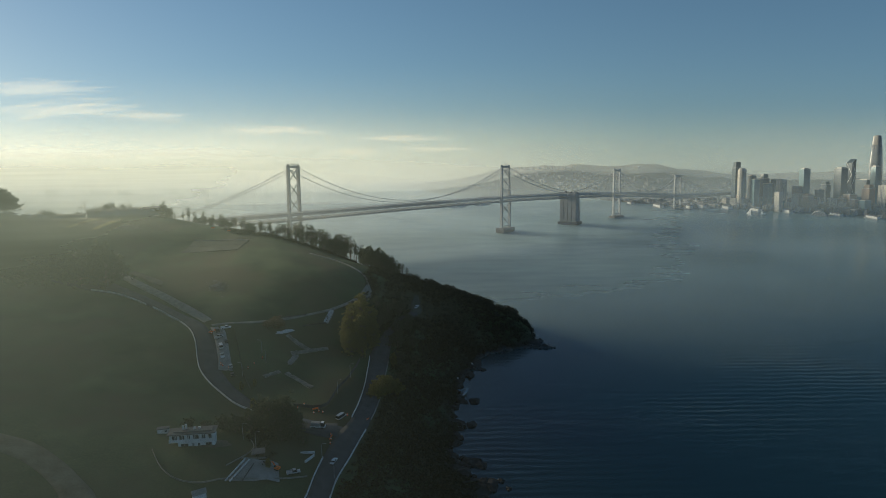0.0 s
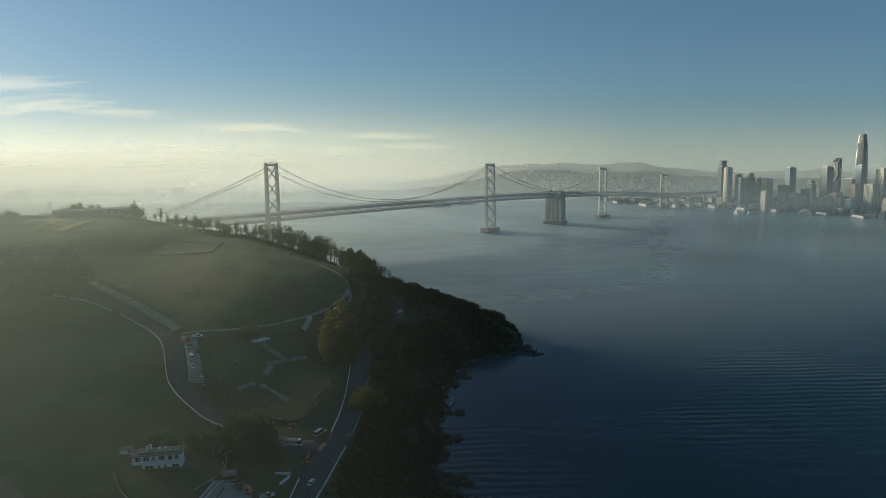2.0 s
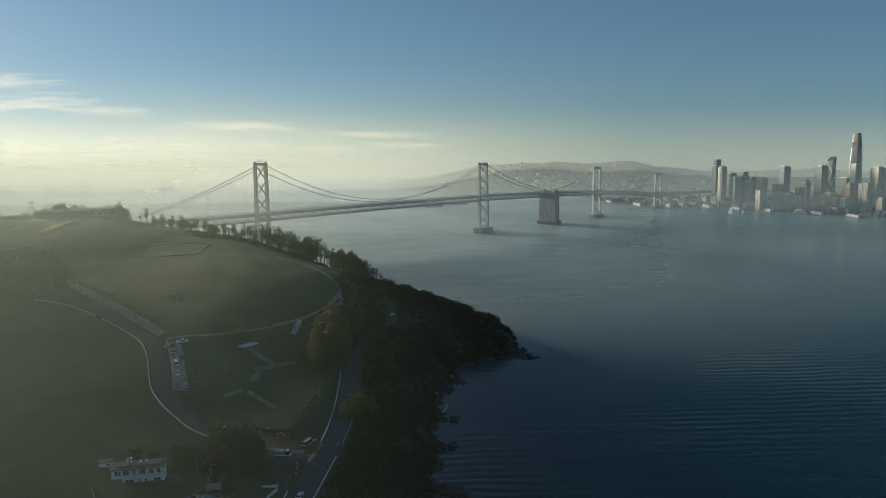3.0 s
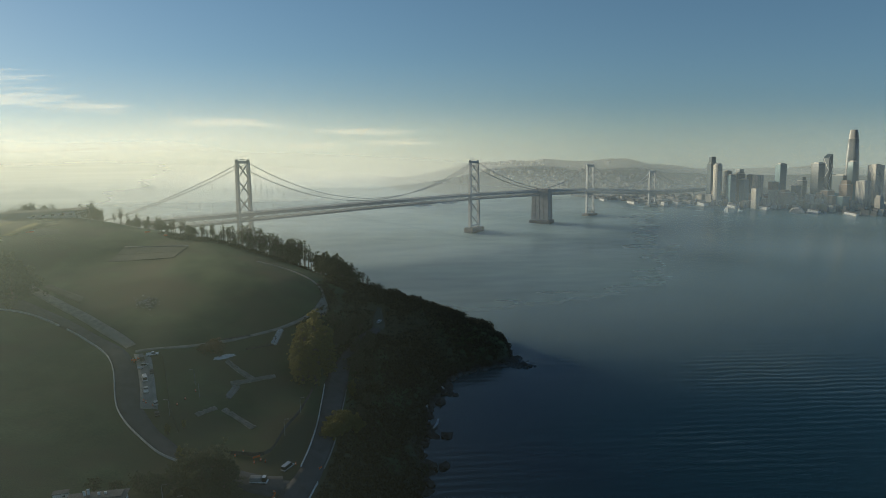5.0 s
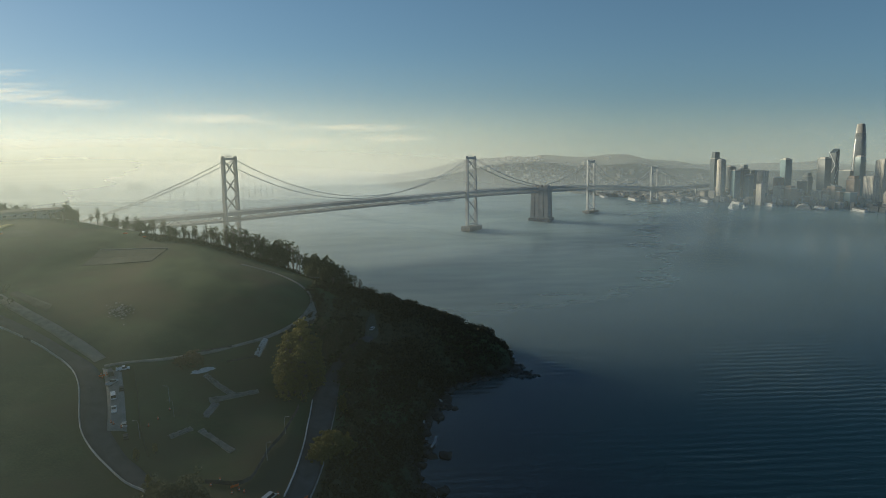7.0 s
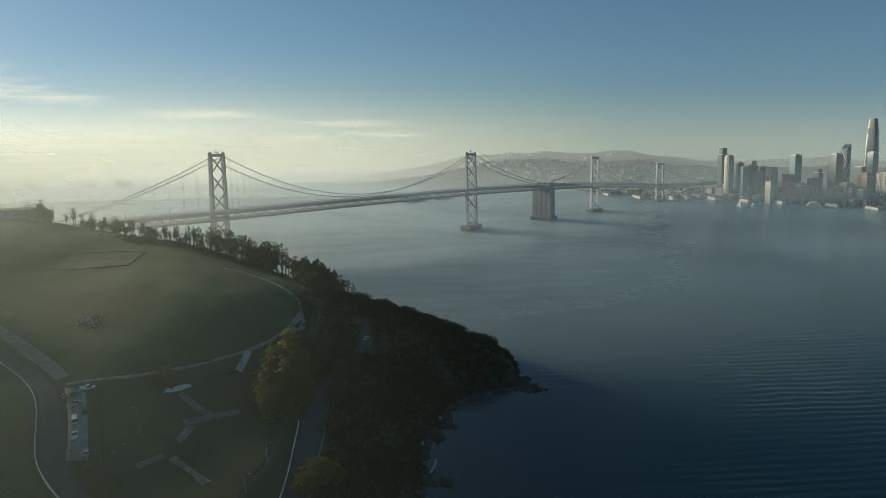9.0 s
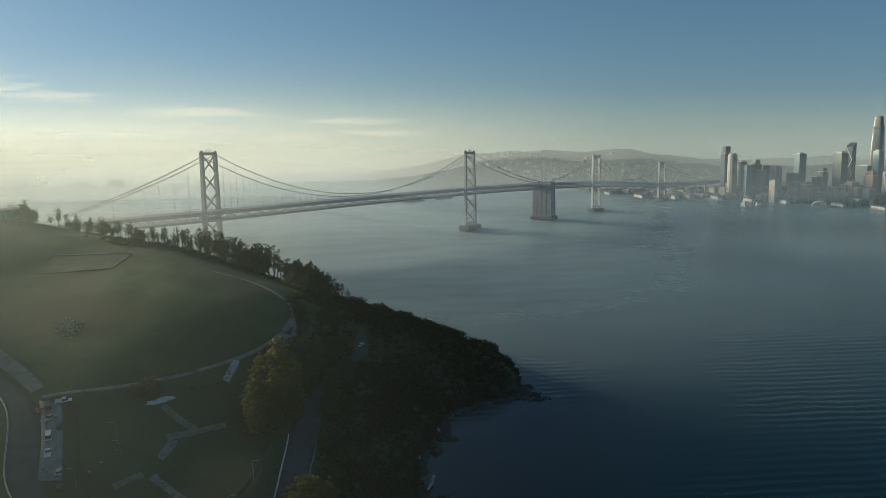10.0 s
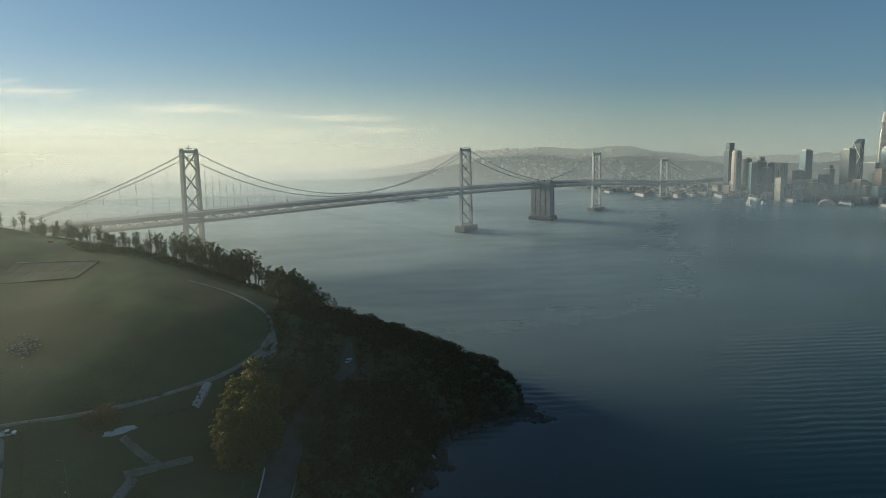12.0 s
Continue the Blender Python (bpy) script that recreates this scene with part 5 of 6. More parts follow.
for x, y in ((-129.5, 359), (-128.5, 357.5), (-127.6, 360), (-116.5, 333.5), (-115.3, 332.8), (-112.0, 331.5), (-51.5, 279), (-51.0, 276), (-50.8, 273), (-62, 296), (-60, 298), (-58, 297), (-37.5, 298.5), (-46.5, 297.5),
             (-70.5, 301), (-68, 304), (-64, 302), (-103, 335), (-101, 340), (-98.5, 347), (-280, 520), (-276, 521), (-272, 520), (-290, 522), (-262, 516)):
    barrel(x, y)
for x, y, L, turn in ((-37.2, 298.8, 2.6, 70), (-51.2, 277, 4.5, 80), (-278, 521, 6, 5), (-292, 524, 5, -4), (-252, 515, 5, 10), (-129, 358.4, 2.4, 20), (-182, 532, 3, 5), (-168, 527, 2.5, -6), (-62, 300, 3, 30)):
    f = thing("mesh_fence", "bright orange plastic mesh barrier at the works", "mesh barrier", (x, y, ground_at(x, y) + 0.2), turn, group="orange barriers")
    bm = bmesh.new()
    box(bm, (0, 0, 0.65), (L, 0.08, 0.9))
    part("mesh_panel", bm, M_PAINT["orange"], f)
    for k in (-0.5, 0, 0.5):
        bm = bmesh.new()
        tube(bm, [(k * L, 0, 0), (k * L, 0, 1.25)], [0.05], 5)
        part("stake", bm, M_STEEL, f)


# ---- rocks along the shore ----
def rock_mesh(seed):
    bm = bmesh.new()
    bmesh.ops.create_icosphere(bm, subdivisions=2, radius=1)
    for v in bm.verts:
        k = 1 + 0.45 * noise.fractal(v.co * 1.3 + Vector((seed * 5.1, 0, 0)), 1.0, 2.0, 3)
        v.co = Vector((v.co.x * k * 1.3, v.co.y * k, v.co.z * k * 0.62))
    me = bpy.data.meshes.new("shore_rock")
    bm.to_mesh(me)
    bm.free()
    me.materials.append(M_ROCK)
    return me


rock_kinds = [rock_mesh(k) for k in range(5)]
rg = random.Random(21)
coast = chain([(x, y, 0) for x, y in SHORE[5:23]], 2.2)
for k, p in enumerate(coast):
    for _ in range(2 if k % 2 else 1):
        s = rg.uniform(0.8, 2.6) * (1.3 if rg.random() < 0.15 else 1)
        o = new("shore_rock", rock_kinds[rg.randrange(5)])
        o.matrix_world = pose(p.x + rg.gauss(0, 2.0), p.y + rg.gauss(0, 1.6), rg.uniform(-0.3, 0.5), rg.uniform(-20, 20), rg.uniform(-20, 20), rg.uniform(0, 360)) @ Matrix.Scale(s, 4)
        tagged(o, "dark wave-worn rock at the waterline", "rock", "shore rocks")
for x, y, s in ((67, 433, 2.4), (70.5, 432, 1.5), (73, 431.5, 0.9), (61, 438, 3.8), (57, 441, 4.6), (20, 398, 2.2), (23.5, 396.5, 1.5), (16, 353, 2.6), (13, 326, 2.4), (16, 287, 2.6), (20, 272, 3.0), (24, 274, 1.4), (27, 268, 1.2), (12, 289, 3.0)):
    o = new("shore_rock", rock_kinds[int(s * 7) % 5])
    o.matrix_world = pose(x, y, 0.1, 0, 0, x * 31) @ Matrix.Scale(s, 4)
    tagged(o, "dark wave-worn rock at the waterline", "rock", "shore rocks")

# ---- trees and scrub ----
def fast_mesh(name, verts, quads, material):
    me = bpy.data.meshes.new(name)
    me.vertices.add(len(verts))
    me.vertices.foreach_set("co", np.asarray(verts, np.float32).ravel())
    me.loops.add(quads.size)
    me.loops.foreach_set("vertex_index", quads.ravel().astype(np.int32))
    me.polygons.add(len(quads))
    me.polygons.foreach_set("loop_start", np.arange(0, quads.size, 4, dtype=np.int32))
    me.update(calc_edges=True)
    me.materials.append(material)
    return me


def leaf_cloud(centres, radii, each, size, seed):
    """Small leaf sprays strewn through the outer part of many round clumps, facing all ways."""
    g = np.random.default_rng(seed)
    c, r = np.repeat(np.asarray(centres, float), each, 0), np.repeat(np.asarray(radii, float), each, 0)
    d = g.normal(size=c.shape)
    d /= np.linalg.norm(d, axis=1, keepdims=True)
    mid = c + d * r * (0.45 + 0.6 * g.random((len(c), 1)) ** 0.6)
    u = g.normal(size=c.shape)
    u -= (u * d).sum(1, keepdims=True) * d * 0.6
    u /= np.linalg.norm(u, axis=1, keepdims=True)
    v = np.cross(u, d + 0.5 * g.normal(size=c.shape))
    v /= np.linalg.norm(v, axis=1, keepdims=True)
    s = size * (0.6 + 0.9 * g.random((len(c), 1)))
    verts = np.stack([mid - u * s - v * s * 0.55, mid + u * s * 0.7 - v * s * 0.7, mid + u * s + v * s * 0.5, mid - u * s * 0.6 + v * s * 0.75], 1).reshape(-1, 3)
    return verts, np.arange(len(verts)).reshape(-1, 4)


def tree_kind(height, spread, bare, lobes, each, size, leaf, seed, lean=0.0, label="", name="tree", puff=1.0):
    """A tapered trunk with forked limbs that carry rounded clumps of leaves; bare: the share of the height with no leaves."""
    rg = random.Random(seed)
    t = thing(name, label, "tree", (0, 0, -400), group="trees of the island")
    bm, tips = bmesh.new(), []
    bend = [Vector((lean * height * k * k + rg.uniform(-0.015, 0.015) * height, rg.uniform(-0.015, 0.015) * height, height * 0.8 * k)) for k in np.linspace(0, 1, 6)]
    tube(bm, bend, [height * 0.022 * (1 - 0.75 * k) for k in np.linspace(0, 1, 6)], 7)
    mid_z, half = height * (1 + bare) / 2, height * (1 - bare) / 2
    for k in range(lobes):
        u = 1 - 2 * (k + 0.5) / lobes
        if u < -0.35 and rg.random() < 0.3:
            continue
        r, a = math.sqrt(1 - u * u), k * 2.4 + rg.uniform(-0.5, 0.5)
        q = rg.uniform(0.45, 1.0)
        tip = Vector((lean * height * 0.7 + math.cos(a) * r * spread * q, math.sin(a) * r * spread * q, mid_z + half * 0.8 * u + rg.uniform(-0.06, 0.04) * height))
        root_z = max(0.14 * height, tip.z - rg.uniform(0.18, 0.32) * height)
        f = min(1.0, root_z / (0.8 * height))
        root = bend[min(5, int(f * 5))].lerp(bend[min(5, int(f * 5) + 1)], f * 5 - int(f * 5))
        elbow = root.lerp(tip, 0.55) + Vector((0, 0, -0.02 * height))
        tube(bm, [root, elbow, tip], [height * 0.010, height * 0.006, height * 0.0025], 5)
        size_of = spread * rg.uniform(0.20, 0.36) * puff
        tips.append((tip, size_of))
        for _ in range(3):
            off = Vector((rg.gauss(0, 1), rg.gauss(0, 1), rg.gauss(0, 0.8))) * size_of * 0.9
            tips.append((tip + off, size_of * rg.uniform(0.4, 0.65)))
    part("trunk", bm, M_BARK, t)
    cs, rs = [tuple(p) for p, _ in tips], [(r, r, r * 0.72) for _, r in tips]
    crown = new("crown", fast_mesh("crown", *leaf_cloud(cs, rs, each, size, seed), leaf))
    crown.parent = t
    return t


GUM = "tall dark eucalyptus with bare trunk and ragged crown"
tall_kinds = [tree_kind(19, 3.4, 0.34, 20, 40, 0.15, M_LEAF, 31, 0.05, GUM, puff=0.62), tree_kind(19, 2.7, 0.42, 15, 40, 0.15, M_LEAF, 32, -0.08, GUM, puff=0.66),
              tree_kind(19, 4.4, 0.26, 26, 40, 0.15, M_LEAF, 33, 0.02, GUM, puff=0.56), tree_kind(19, 2.4, 0.50, 12, 40, 0.15, M_LEAF, 34, 0.10, GUM, puff=0.7)]
FULL = "dense dark evergreen tree with a rounded crown"
full_kinds = [tree_kind(12, 4.4, 0.12, 26, 50, 0.20, M_LEAF, 41, 0.03, FULL, puff=1.1), tree_kind(12, 5.2, 0.08, 30, 50, 0.20, M_LEAF, 42, -0.04, FULL, puff=1.1)]
GOLD = "tall leafy tree with olive-gold foliage catching the sun"
gold_kinds = [tree_kind(26, 6.0, 0.04, 60, 110, 0.24, M_GOLD, 51, 0.02, GOLD, puff=0.85), tree_kind(26, 5.2, 0.06, 52, 110, 0.24, M_GOLD, 52, -0.03, GOLD, puff=0.85)]
dome_kinds = [tree_kind(10, 6.8, 0.0, 40, 90, 0.26, M_GOLD, 55, 0.0, "broad rounded olive-gold tree beside the shore road", puff=1.0), tree_kind(9, 6.4, 0.0, 26, 60, 0.22, M_TAN, 57, 0.0, "low spreading tan-leaved tree on the grass bank", puff=0.9)]
made_trees = []


def plant(kind, x, y, size, turn=None, lift=-0.3):
    turn = (x * 37 + y * 91) % 360 if turn is None else turn
    o = copy_thing(kind, pose(x, y, ground_at(x, y) + lift, 0, 0, turn) @ Matrix.Scale(size, 4))
    made_trees.append((kind, o))
    return o


rg = random.Random(8)
# the row of tall trees along the crest
for k in range(84):
    f = k / 83
    x, y = -158 + 84 * f + rg.uniform(-3, 3), 539 - 17 * f + rg.uniform(-8, 9)
    plant(tall_kinds[rg.randrange(4)], x, y, rg.uniform(0.55, 1.05) * (0.50 + 0.58 * min(1, f * 1.2)))
for x, y, s in ((-83, 517, 1.15), (-78, 513, 1.0), (-88, 519, 1.0), (-93, 516, 0.8), (-101, 521, 0.7), (-110, 520, 0.55), (-121, 524, 0.5), (-133, 527, 0.45)):
    plant(full_kinds[0], x, y, s)
# trees that run down the headland
for x, y, s, k in ((-69, 509, 1.25, 1), (-66.5, 507, 1.35, 3), (-64, 506, 1.2, 0), (-60, 504, 1.45, 4), (-57, 500, 1.5, 5), (-53, 499, 1.5, 4), (-49, 497, 1.55, 5), (-46, 494, 1.4, 4), (-42, 492, 1.2, 5), (-38, 490, 1.0, 2), (-35, 488, 0.95, 4), (-31, 487, 0.85, 0), (-28, 486, 0.7, 2),
                   (-50, 486, 1.0, 4), (-44, 483, 0.9, 5), (-38, 480, 0.8, 4), (-58, 490, 0.8, 5)):
    plant((tall_kinds + full_kinds)[k], x, y, s * (0.82 if k > 3 else 0.66))
# thin growth along the hilltop
for k in range(62):
    x = -300 + 150 * k / 61 + rg.uniform(-3, 3)
    y = 578 - 38 * max(0, (x + 240) / 90) + rg.uniform(-5, 6)
    if -230 < x < -219:
        continue
    plant((tall_kinds + full_kinds)[rg.randrange(6) if rg.random() < 0.8 else 4], x, y, rg.uniform(0.40, 0.72))
for x, y, s in ((-379, 572, 1.9), (-372, 577, 1.7), (-366, 572, 1.2), (-333, 566, 0.62), (-329, 568, 0.6), (-285, 573, 0.95), (-281, 575, 1.0), (-236, 573, 0.85), (-241, 578, 0.9), (-237, 565, 0.6), (-306, 566, 0.5), (-270, 571, 0.8)):
    plant(full_kinds[1], x, y, s)
for x, y, s in ((-236, 549, 0.42), (-231, 547, 0.5), (-226, 546, 0.55), (-221, 545, 0.5), (-216, 543, 0.45), (-247, 551, 0.34), (-282, 552, 0.36), (-290, 553, 0.42)):
    plant(tall_kinds[int(-x) % 4], x, y, s)
# dark trees on the near slope
for x, y, s in [(-214 - 78 * f + rg.uniform(-4, 4), 414 - 14 * f + 22 * rg.random(), rg.uniform(1.2, 1.8)) for f in np.linspace(0, 1, 34)]:
    plant(full_kinds[rg.randrange(2)], x, y, s)
# golden trees above the shore road, and single ones below
for x, y, s, k in ((-51, 396, 0.95, 0), (-45, 389, 0.9, 1), (-55, 386, 0.9, 1), (-48, 377, 0.9, 0), (-57, 377, 0.7, 1), (-42, 380, 0.7, 0), (-51, 371, 0.6, 1), (-53, 364, 0.62, 0), (-57, 369, 0.66, 1), (-47, 366, 0.5, 1)):
    plant(gold_kinds[k], x, y, s)
for x, y, s, k in ((-30, 368, 0.34, 0), (-28, 376, 0.3, 1), (-80, 288, 0.38, 0), (-86, 292, 0.34, 1), (-91, 300, 0.24, 0), (-101, 316, 0.2, 0), (-96, 321, 0.18, 1), (-72, 250, 0.2, 0)):
    plant(gold_kinds[k], x, y, s)
for x, y, s in ((-31, 333, 0.88), (-35, 325, 0.72), (-26.5, 337, 0.62)):
    plant(dome_kinds[0], x, y, s, lift=-1.0)
for x, y, s in ((-98, 379, 0.78), (-103, 377, 0.5)):
    plant(dome_kinds[1], x, y, s, lift=-2.0)
for x, y, s in ((-73, 284, 1.2), (-79, 282, 1.15), (-84, 285, 1.0), (-69, 281, 0.9), (-76, 276, 1.0), (-68, 275, 0.8), (-71, 270, 0.7), (-92, 274, 0.7), (-98, 276, 0.6), (-86, 276, 0.8), (-62, 270, 0.4), (-76, 262, 0.4), (-27, 372, 0.8), (-22, 362, 0.7), (-25, 348, 0.6), (-29, 392, 0.9), (-20, 400, 0.7), (-30, 408, 0.9),
                (-37, 420, 0.9), (-44, 424, 0.7), (-41, 405, 0.8), (-38, 413, 0.7), (-29, 403, 0.55), (-24, 425, 0.6), (-33, 432, 0.7), (-28, 446, 0.6), (-30, 430, 0.8), (-24, 418, 0.7), (-18, 380, 0.6), (-104, 272, 0.5), (-112, 274, 0.5)):
    plant(full_kinds[rg.randrange(2)], x, y, s)
for k in tall_kinds + full_kinds + gold_kinds + dome_kinds:              # the patterns themselves take a place in the stand as well
    i = [o for kind, o in made_trees if kind == k][0]
    k.matrix_basis = i.matrix_basis
    for o in (*i.children_recursive, i):
        bpy.data.objects.remove(o)


def scrub(name, spots, low, high, each, size, seed, label):
    g = np.random.default_rng(seed)
    xy = np.array(spots)
    r = g.uniform(low, high, (len(xy), 1))
    z = heights(xy[:, 0], xy[:, 1])[:, None] + r * 0.15
    me = fast_mesh(name, *leaf_cloud(np.c_[xy, z], r * np.array([[1.15, 1.15, 0.8]]), each, size, seed), M_BUSH)
    return tagged(new(name, me), label, "scrub", kind="stuff")


g = np.random.default_rng(17)
road_y, road_x = [p[1] for p in LOW_E], [p[0] for p in LOW_E]
spots = []
while len(spots) < 6400:                                    # the wooded shore slope and headland
    x, y = g.uniform(-54, 66), g.uniform(190, 520)
    h = ground_at(x, y)
    if h < 0.6 or (398 <= y < 452 and float(np.interp(y, *zip(*[q[::-1] for q in LOW_W[-4:]]))) - 0.5 < x < float(np.interp(y, road_y, road_x)) + 0.5) or (y < 398 and x < float(np.interp(y, road_y, road_x)) + 2.0) or (-25 < x < -15 and 438 < y < 468) or (y >= 398 and x < -44 + (y - 400) * 0.05 and y < 470):
        continue
    spots.append((x, y))
scrub("scrub", spots, 0.8, 2.2, 34, 0.40, 3, "dense dark coastal scrub covering the steep shore slope")
spots = [(-30 + 90 * f + g.normal() * 2.0, 484 - 30 * f ** 2 + g.normal() * 4.0) for f in g.uniform(0, 0.95, 64)]
scrub("scrub", spots, 2.4, 4.8, 300, 0.42, 5, "rounded wind-clipped shrubs along the headland's crest")
spots = [(x, y) for x, y in zip(g.uniform(-86, -58, 400), g.uniform(252, 300, 400)) if noise.fractal(Vector((x * 0.05, y * 0.05, 1.7)), 1.0, 2.0, 3) > 0.05 and not (-78 < x < -60 and 277 < y < 300)]
scrub("scrub", spots, 0.5, 1.4, 30, 0.30, 4, "scattered bushes beside the lawn and the yard")
spots = [(float(np.interp(f, range(len(UPPER)), [p[0] for p in UPPER])) + 5 + g.normal() * 2, float(np.interp(f, range(len(UPPER)), [p[1] for p in UPPER])) + g.normal() * 2) for f in g.uniform(3.4, 7, 160)]
scrub("scrub", spots, 0.6, 1.8, 34, 0.32, 6, "dark bushes below the gravel track")
spots = [(-172 + 102 * f + g.normal() * 1.5, 534 - 20 * f + g.normal() * 4.5) for f in g.uniform(0, 1, 330)]
scrub("scrub", spots, 0.8, 2.6, 60, 0.26, 7, "dark undergrowth at the foot of the crest trees")

# ---- haze over the water, and thin clouds ----
def ramp_of(n, l, axis, a, b, lo=0.0, hi=1.0, kind="SMOOTHERSTEP"):
    geo, sep, mr = n.new("ShaderNodeNewGeometry"), n.new("ShaderNodeSeparateXYZ"), n.new("ShaderNodeMapRange")
    mr.interpolation_type = kind
    mr.inputs["From Min"].default_value, mr.inputs["From Max"].default_value = a, b
    mr.inputs["To Min"].default_value, mr.inputs["To Max"].default_value = lo, hi
    l.new(geo.outputs["Position"], sep.inputs[0]), l.new(sep.outputs[axis], mr.inputs["Value"])
    return mr.outputs[0]


def times_of(n, l, *factors):
    out = factors[0]
    for f in factors[1:]:
        m = n.new("ShaderNodeMath")
        m.operation = "MULTIPLY"
        l.new(out, m.inputs[0])
        if isinstance(f, float):
            m.inputs[1].default_value = f
        else:
            l.new(f, m.inputs[1])
        out = m.outputs[0]
    return out


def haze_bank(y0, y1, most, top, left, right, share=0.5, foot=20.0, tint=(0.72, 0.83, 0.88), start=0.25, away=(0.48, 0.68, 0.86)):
    """An upright sheet of haze across the bay; sun-side glow is painted as more cover, thinning upwards and down to the
    water.
    """
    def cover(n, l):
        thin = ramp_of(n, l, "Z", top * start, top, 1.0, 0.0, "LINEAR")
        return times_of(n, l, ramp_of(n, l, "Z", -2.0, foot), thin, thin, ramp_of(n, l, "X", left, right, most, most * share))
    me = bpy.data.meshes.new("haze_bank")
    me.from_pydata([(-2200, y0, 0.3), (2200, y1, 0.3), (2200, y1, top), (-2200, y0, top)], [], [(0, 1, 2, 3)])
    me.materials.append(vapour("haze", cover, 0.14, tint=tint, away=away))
    return tagged(new("haze_bank", me), "upright sheet painting morning haze and sun-side glow over the bay", "haze", kind="stuff")


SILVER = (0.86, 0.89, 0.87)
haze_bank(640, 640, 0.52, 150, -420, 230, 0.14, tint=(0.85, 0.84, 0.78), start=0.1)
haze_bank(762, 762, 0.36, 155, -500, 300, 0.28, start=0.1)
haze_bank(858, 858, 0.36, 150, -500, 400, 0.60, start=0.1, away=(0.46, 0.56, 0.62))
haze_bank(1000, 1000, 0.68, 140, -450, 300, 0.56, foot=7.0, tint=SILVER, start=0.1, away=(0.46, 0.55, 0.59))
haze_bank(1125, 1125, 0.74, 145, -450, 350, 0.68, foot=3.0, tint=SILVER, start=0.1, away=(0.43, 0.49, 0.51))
# last sheet: its dark away tint paints the low sky dimmer opposite the sun
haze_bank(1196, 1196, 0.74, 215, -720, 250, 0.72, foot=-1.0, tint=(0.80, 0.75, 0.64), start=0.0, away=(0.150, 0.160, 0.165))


def cloud(x, z, length, high, y=1290.0, turn=0.0, seed=0.0):
    """A thin drawn-out cloud: a gently bowed sheet whose cover breaks up towards its rim."""
    def cover(n, l):
        co, gr, mp, nz, mr, sm = (n.new("ShaderNodeTexCoord"), n.new("ShaderNodeTexGradient"), n.new("ShaderNodeMapping"), n.new("ShaderNodeTexNoise"),
                                  n.new("ShaderNodeMapRange"), n.new("ShaderNodeMath"))
        gr.gradient_type = "SPHERICAL"
        fit_to = n.new("ShaderNodeMapping")
        fit_to.inputs["Scale"].default_value = (2 / length, 0, 2 / high)
        l.new(co.outputs["Object"], fit_to.inputs["Vector"]), l.new(fit_to.outputs[0], gr.inputs["Vector"])
        mp.inputs["Location"].default_value = (seed, seed, 0)
        mp.inputs["Scale"].default_value = (0.016, 0.05, 0.20)
        nz.inputs["Scale"].default_value, nz.inputs["Detail"].default_value = 1.0, 7
        l.new(co.outputs["Object"], mp.inputs["Vector"]), l.new(mp.outputs[0], nz.inputs["Vector"])
        sm.operation = "MULTIPLY_ADD"
        sm.inputs[1].default_value = 1.2
        torn = n.new("ShaderNodeMath")
        torn.operation, torn.inputs[1].default_value = "MULTIPLY", 1.9
        l.new(nz.outputs["Fac"], torn.inputs[0])
        l.new(gr.outputs["Fac"], sm.inputs[0]), l.new(torn.outputs[0], sm.inputs[2])
        mr.interpolation_type = "SMOOTHSTEP"
        mr.inputs["From Min"].default_value, mr.inputs["From Max"].default_value, mr.inputs["To Max"].default_value = 1.08, 2.05, 0.23
        l.new(sm.outputs[0], mr.inputs["Value"])
        return mr.outputs[0]
    bm = bmesh.new()
    rows = [[bm.verts.new((u * length / 2, 6 * u * u + 3 * v * v, v * high / 2)) for u in np.linspace(-1, 1, 13)] for v in np.linspace(-1, 1, 5)]
    for a, b in zip(rows, rows[1:]):
        for k in range(12):
            bm.faces.new((a[k], a[k + 1], b[k + 1], b[k]))
    c = as_object("cloud", bm, vapour("cloud_vapour", cover, tint=(0.95, 0.90, 0.82)), True)
    c.matrix_world = pose(x, y, z, 0, turn, 0)
    return tagged(c, "thin drawn-out pale cloud low in the sky", "cloud", "thin clouds")


for k, (x, z, L, H, turn) in enumerate(((-745, 172, 300, 46, 1), (-700, 134, 360, 46, -2), (-560, 120, 250, 28, 1.5), (-320, 92, 300, 26, 2), (-85, 74, 280, 18, 1), (-170, 50, 160, 18, 0), (-20, 55, 220, 18, 1.5))):
    cloud(x, z, L, H, turn=turn, seed=k * 7.3)


# flat added sheets that stand in for haze, glare and sky brightness
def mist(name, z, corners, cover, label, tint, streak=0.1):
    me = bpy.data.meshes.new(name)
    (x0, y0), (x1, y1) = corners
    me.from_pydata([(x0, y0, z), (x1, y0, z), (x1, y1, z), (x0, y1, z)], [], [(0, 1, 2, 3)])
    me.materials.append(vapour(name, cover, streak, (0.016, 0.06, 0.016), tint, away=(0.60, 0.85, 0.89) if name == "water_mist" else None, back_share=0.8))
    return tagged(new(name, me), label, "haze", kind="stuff")


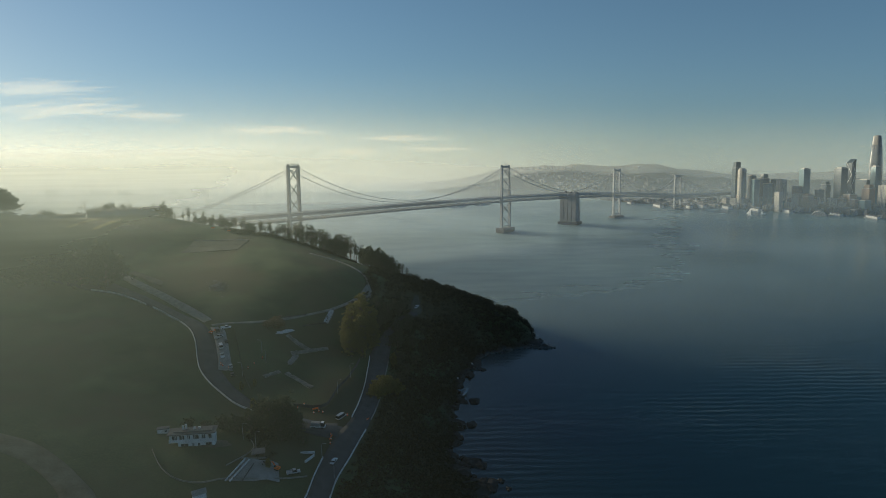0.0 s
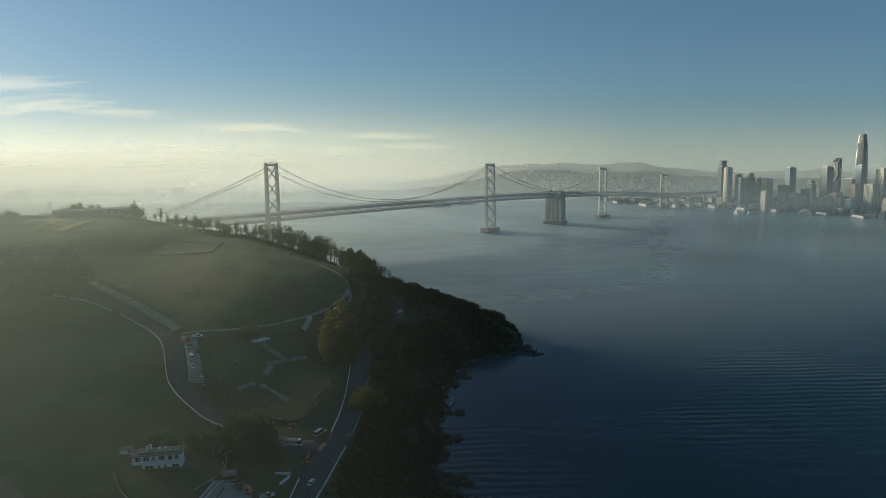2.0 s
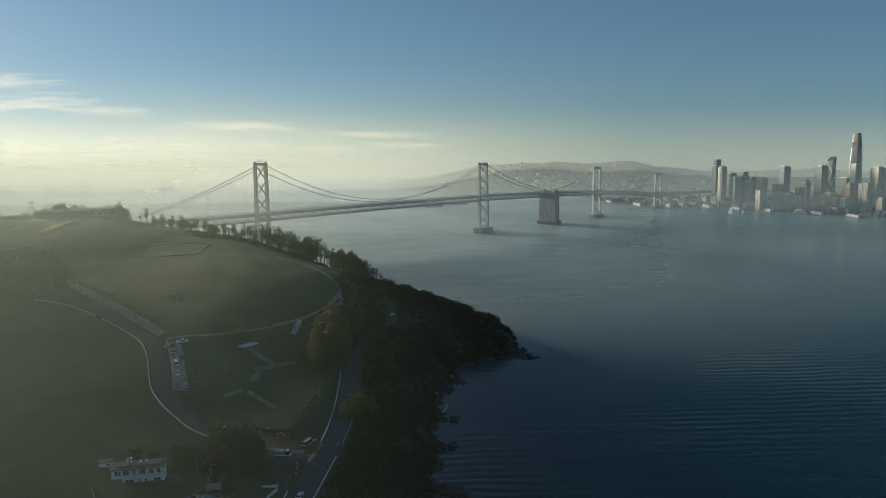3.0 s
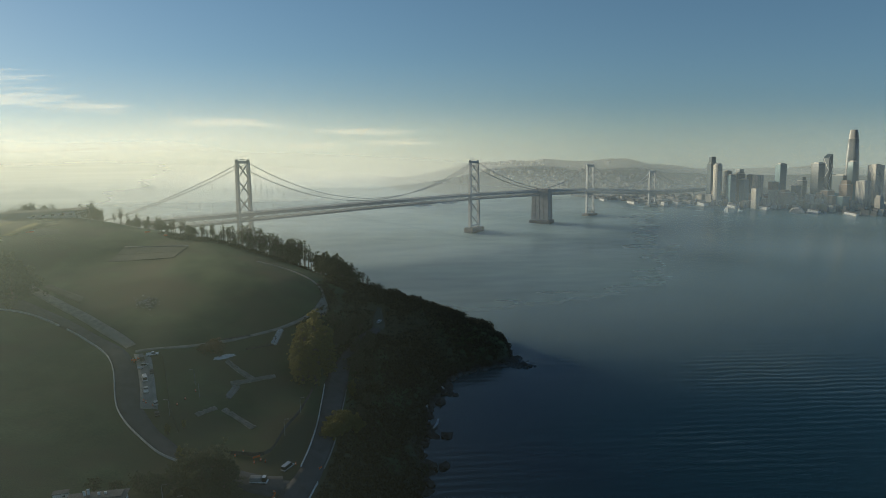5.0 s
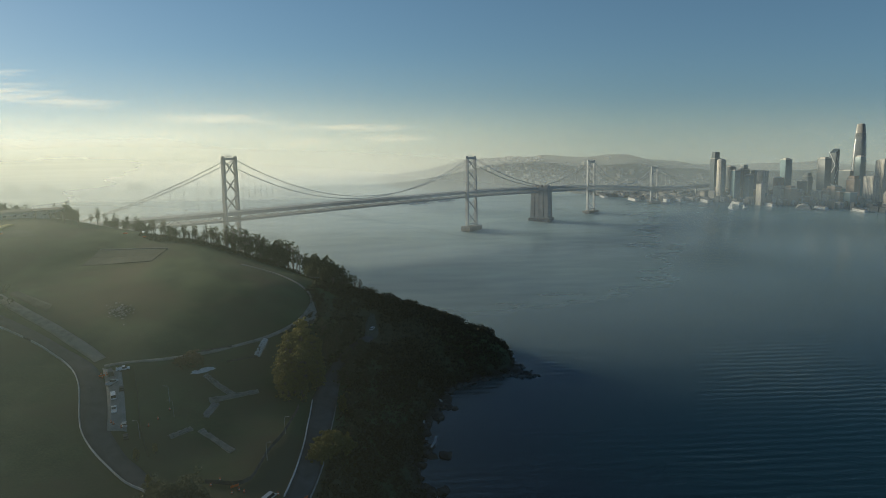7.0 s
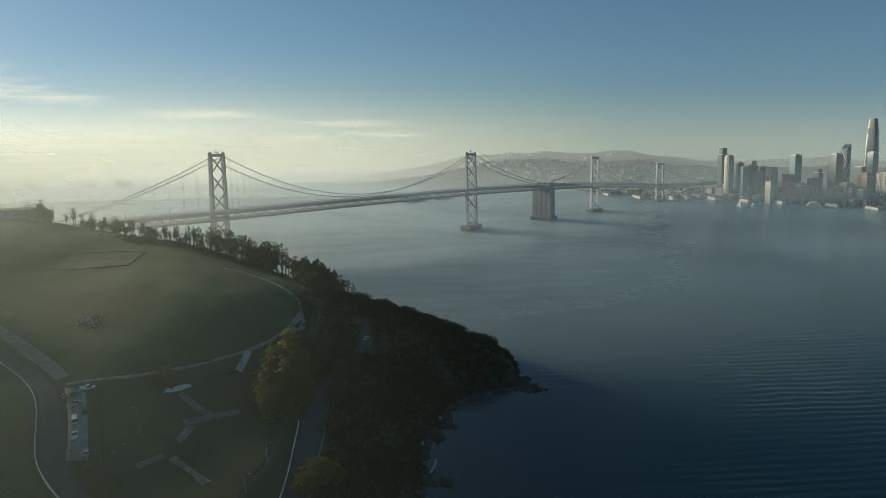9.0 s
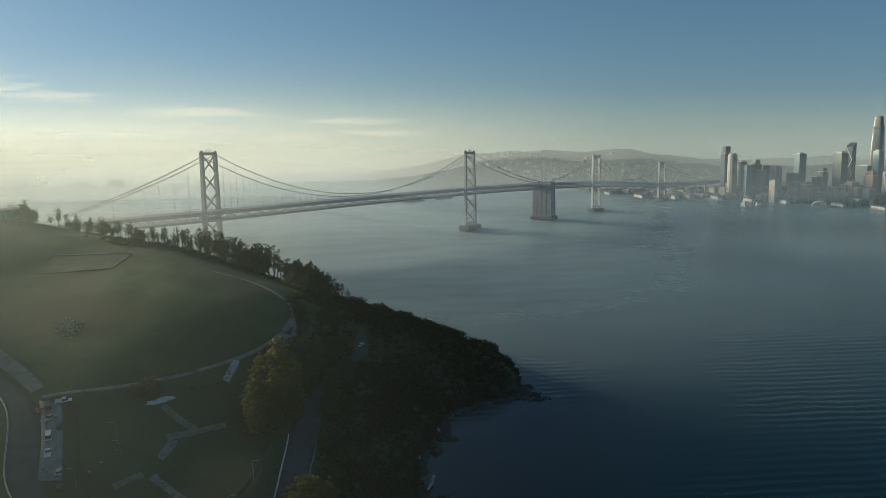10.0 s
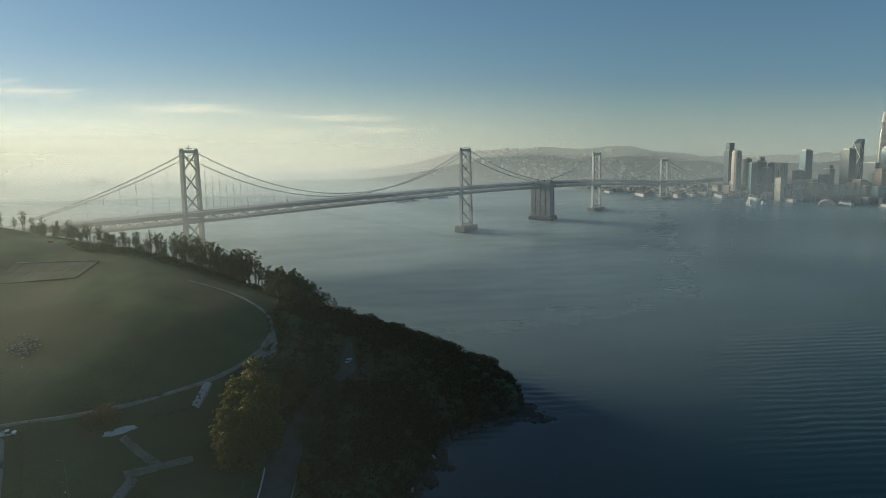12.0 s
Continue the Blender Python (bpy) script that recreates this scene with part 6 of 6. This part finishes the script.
# an added sheet that paints distance haze and reflected sky onto the water, thicker away from the island
mist("water_mist", 1.2, ((-2000, 270), (2000, 1196)), lambda n, l: times_of(n, l, ramp_of(n, l, "Y", 340, 640, 0.0, 1.0, "SMOOTHSTEP"), ramp_of(n, l, "Y", 350, 1080, 0.30, 0.66, "LINEAR"), ramp_of(n, l, "X", 0, 380, 1.08, 0.54)), "added sheet painting distance haze and sky brightness on the bay", (0.84, 0.95, 0.93), 0.2)
# added veil: sun-side glare over the slopes, put into its cover and tint
mist("slope_haze", 122.0, ((-900, -60), (80, 640)), lambda n, l: times_of(n, l, ramp_of(n, l, "X", -190, 50, 0.36, 0.0), ramp_of(n, l, "Y", 60, 240, 0.66, 1.0), ramp_of(n, l, "Y", 380, 620, 1.0, 0.0)), "added veil of sun-side haze and glare over the island slopes", (0.82, 0.92, 0.70))
# a second added veil that only brightens the far slope
mist("hollow_haze", 86.0, ((-420, 360), (-60, 560)), lambda n, l: times_of(n, l, ramp_of(n, l, "X", -260, -90, 0.20, 0.0), ramp_of(n, l, "Y", 365, 430, 0.0, 1.0), ramp_of(n, l, "Y", 470, 555, 1.0, 0.0)), "added veil that lightens the far slope of the hill", (0.92, 0.90, 0.70))


def wake(line, wide, z, cover):
    """A pale streak of disturbed water: the long wake behind a passing vessel, and short foam at the shore."""
    bm, pairs = bmesh.new(), []
    c = chain([(x, y, 0) for x, y in line], 6.0)
    for k, p in enumerate(c):
        way = (c[min(k + 1, len(c) - 1)] - c[max(k - 1, 0)]).normalized()
        side = Vector((-way.y, way.x, 0)) * wide * (0.35 + 0.65 * math.sin(math.pi * (k + 0.5) / len(c)))
        pairs.append((bm.verts.new((p.x + side.x, p.y + side.y, z)), bm.verts.new((p.x - side.x, p.y - side.y, z))))
    for (a, b), (d, e) in zip(pairs, pairs[1:]):
        bm.faces.new((a, b, e, d))

    def flat(n, l):
        v = n.new("ShaderNodeValue")
        v.outputs[0].default_value = cover
        return v.outputs[0]
    return tagged(as_object("wake", bm, vapour("wake_foam", flat, 0.8, (0.03, 0.12, 0.03), (0.9, 0.93, 0.92), back_share=0.8), True), "pale streak of foam on the bay", "wake", kind="stuff")


WAKE = [(-259.8, 1043.0), (-150.1, 954.9), (-56.6, 876.5), (10.7, 816.4), (55.2, 770.3), (102.2, 738.2)]
wake(WAKE, 2.2, 1.7, 0.12)
# short dabs of wave foam at the shore rocks
for a, b in (((15.5, 412), (13.3, 402)), ((7.5, 384), (5.4, 373)), ((16.2, 405), (17.2, 397)), ((12.6, 368), (9.6, 358))):
    wake([a, ((a[0] + b[0]) / 2 + 0.5, (a[1] + b[1]) / 2), b], 0.7, 1.4, 0.75)
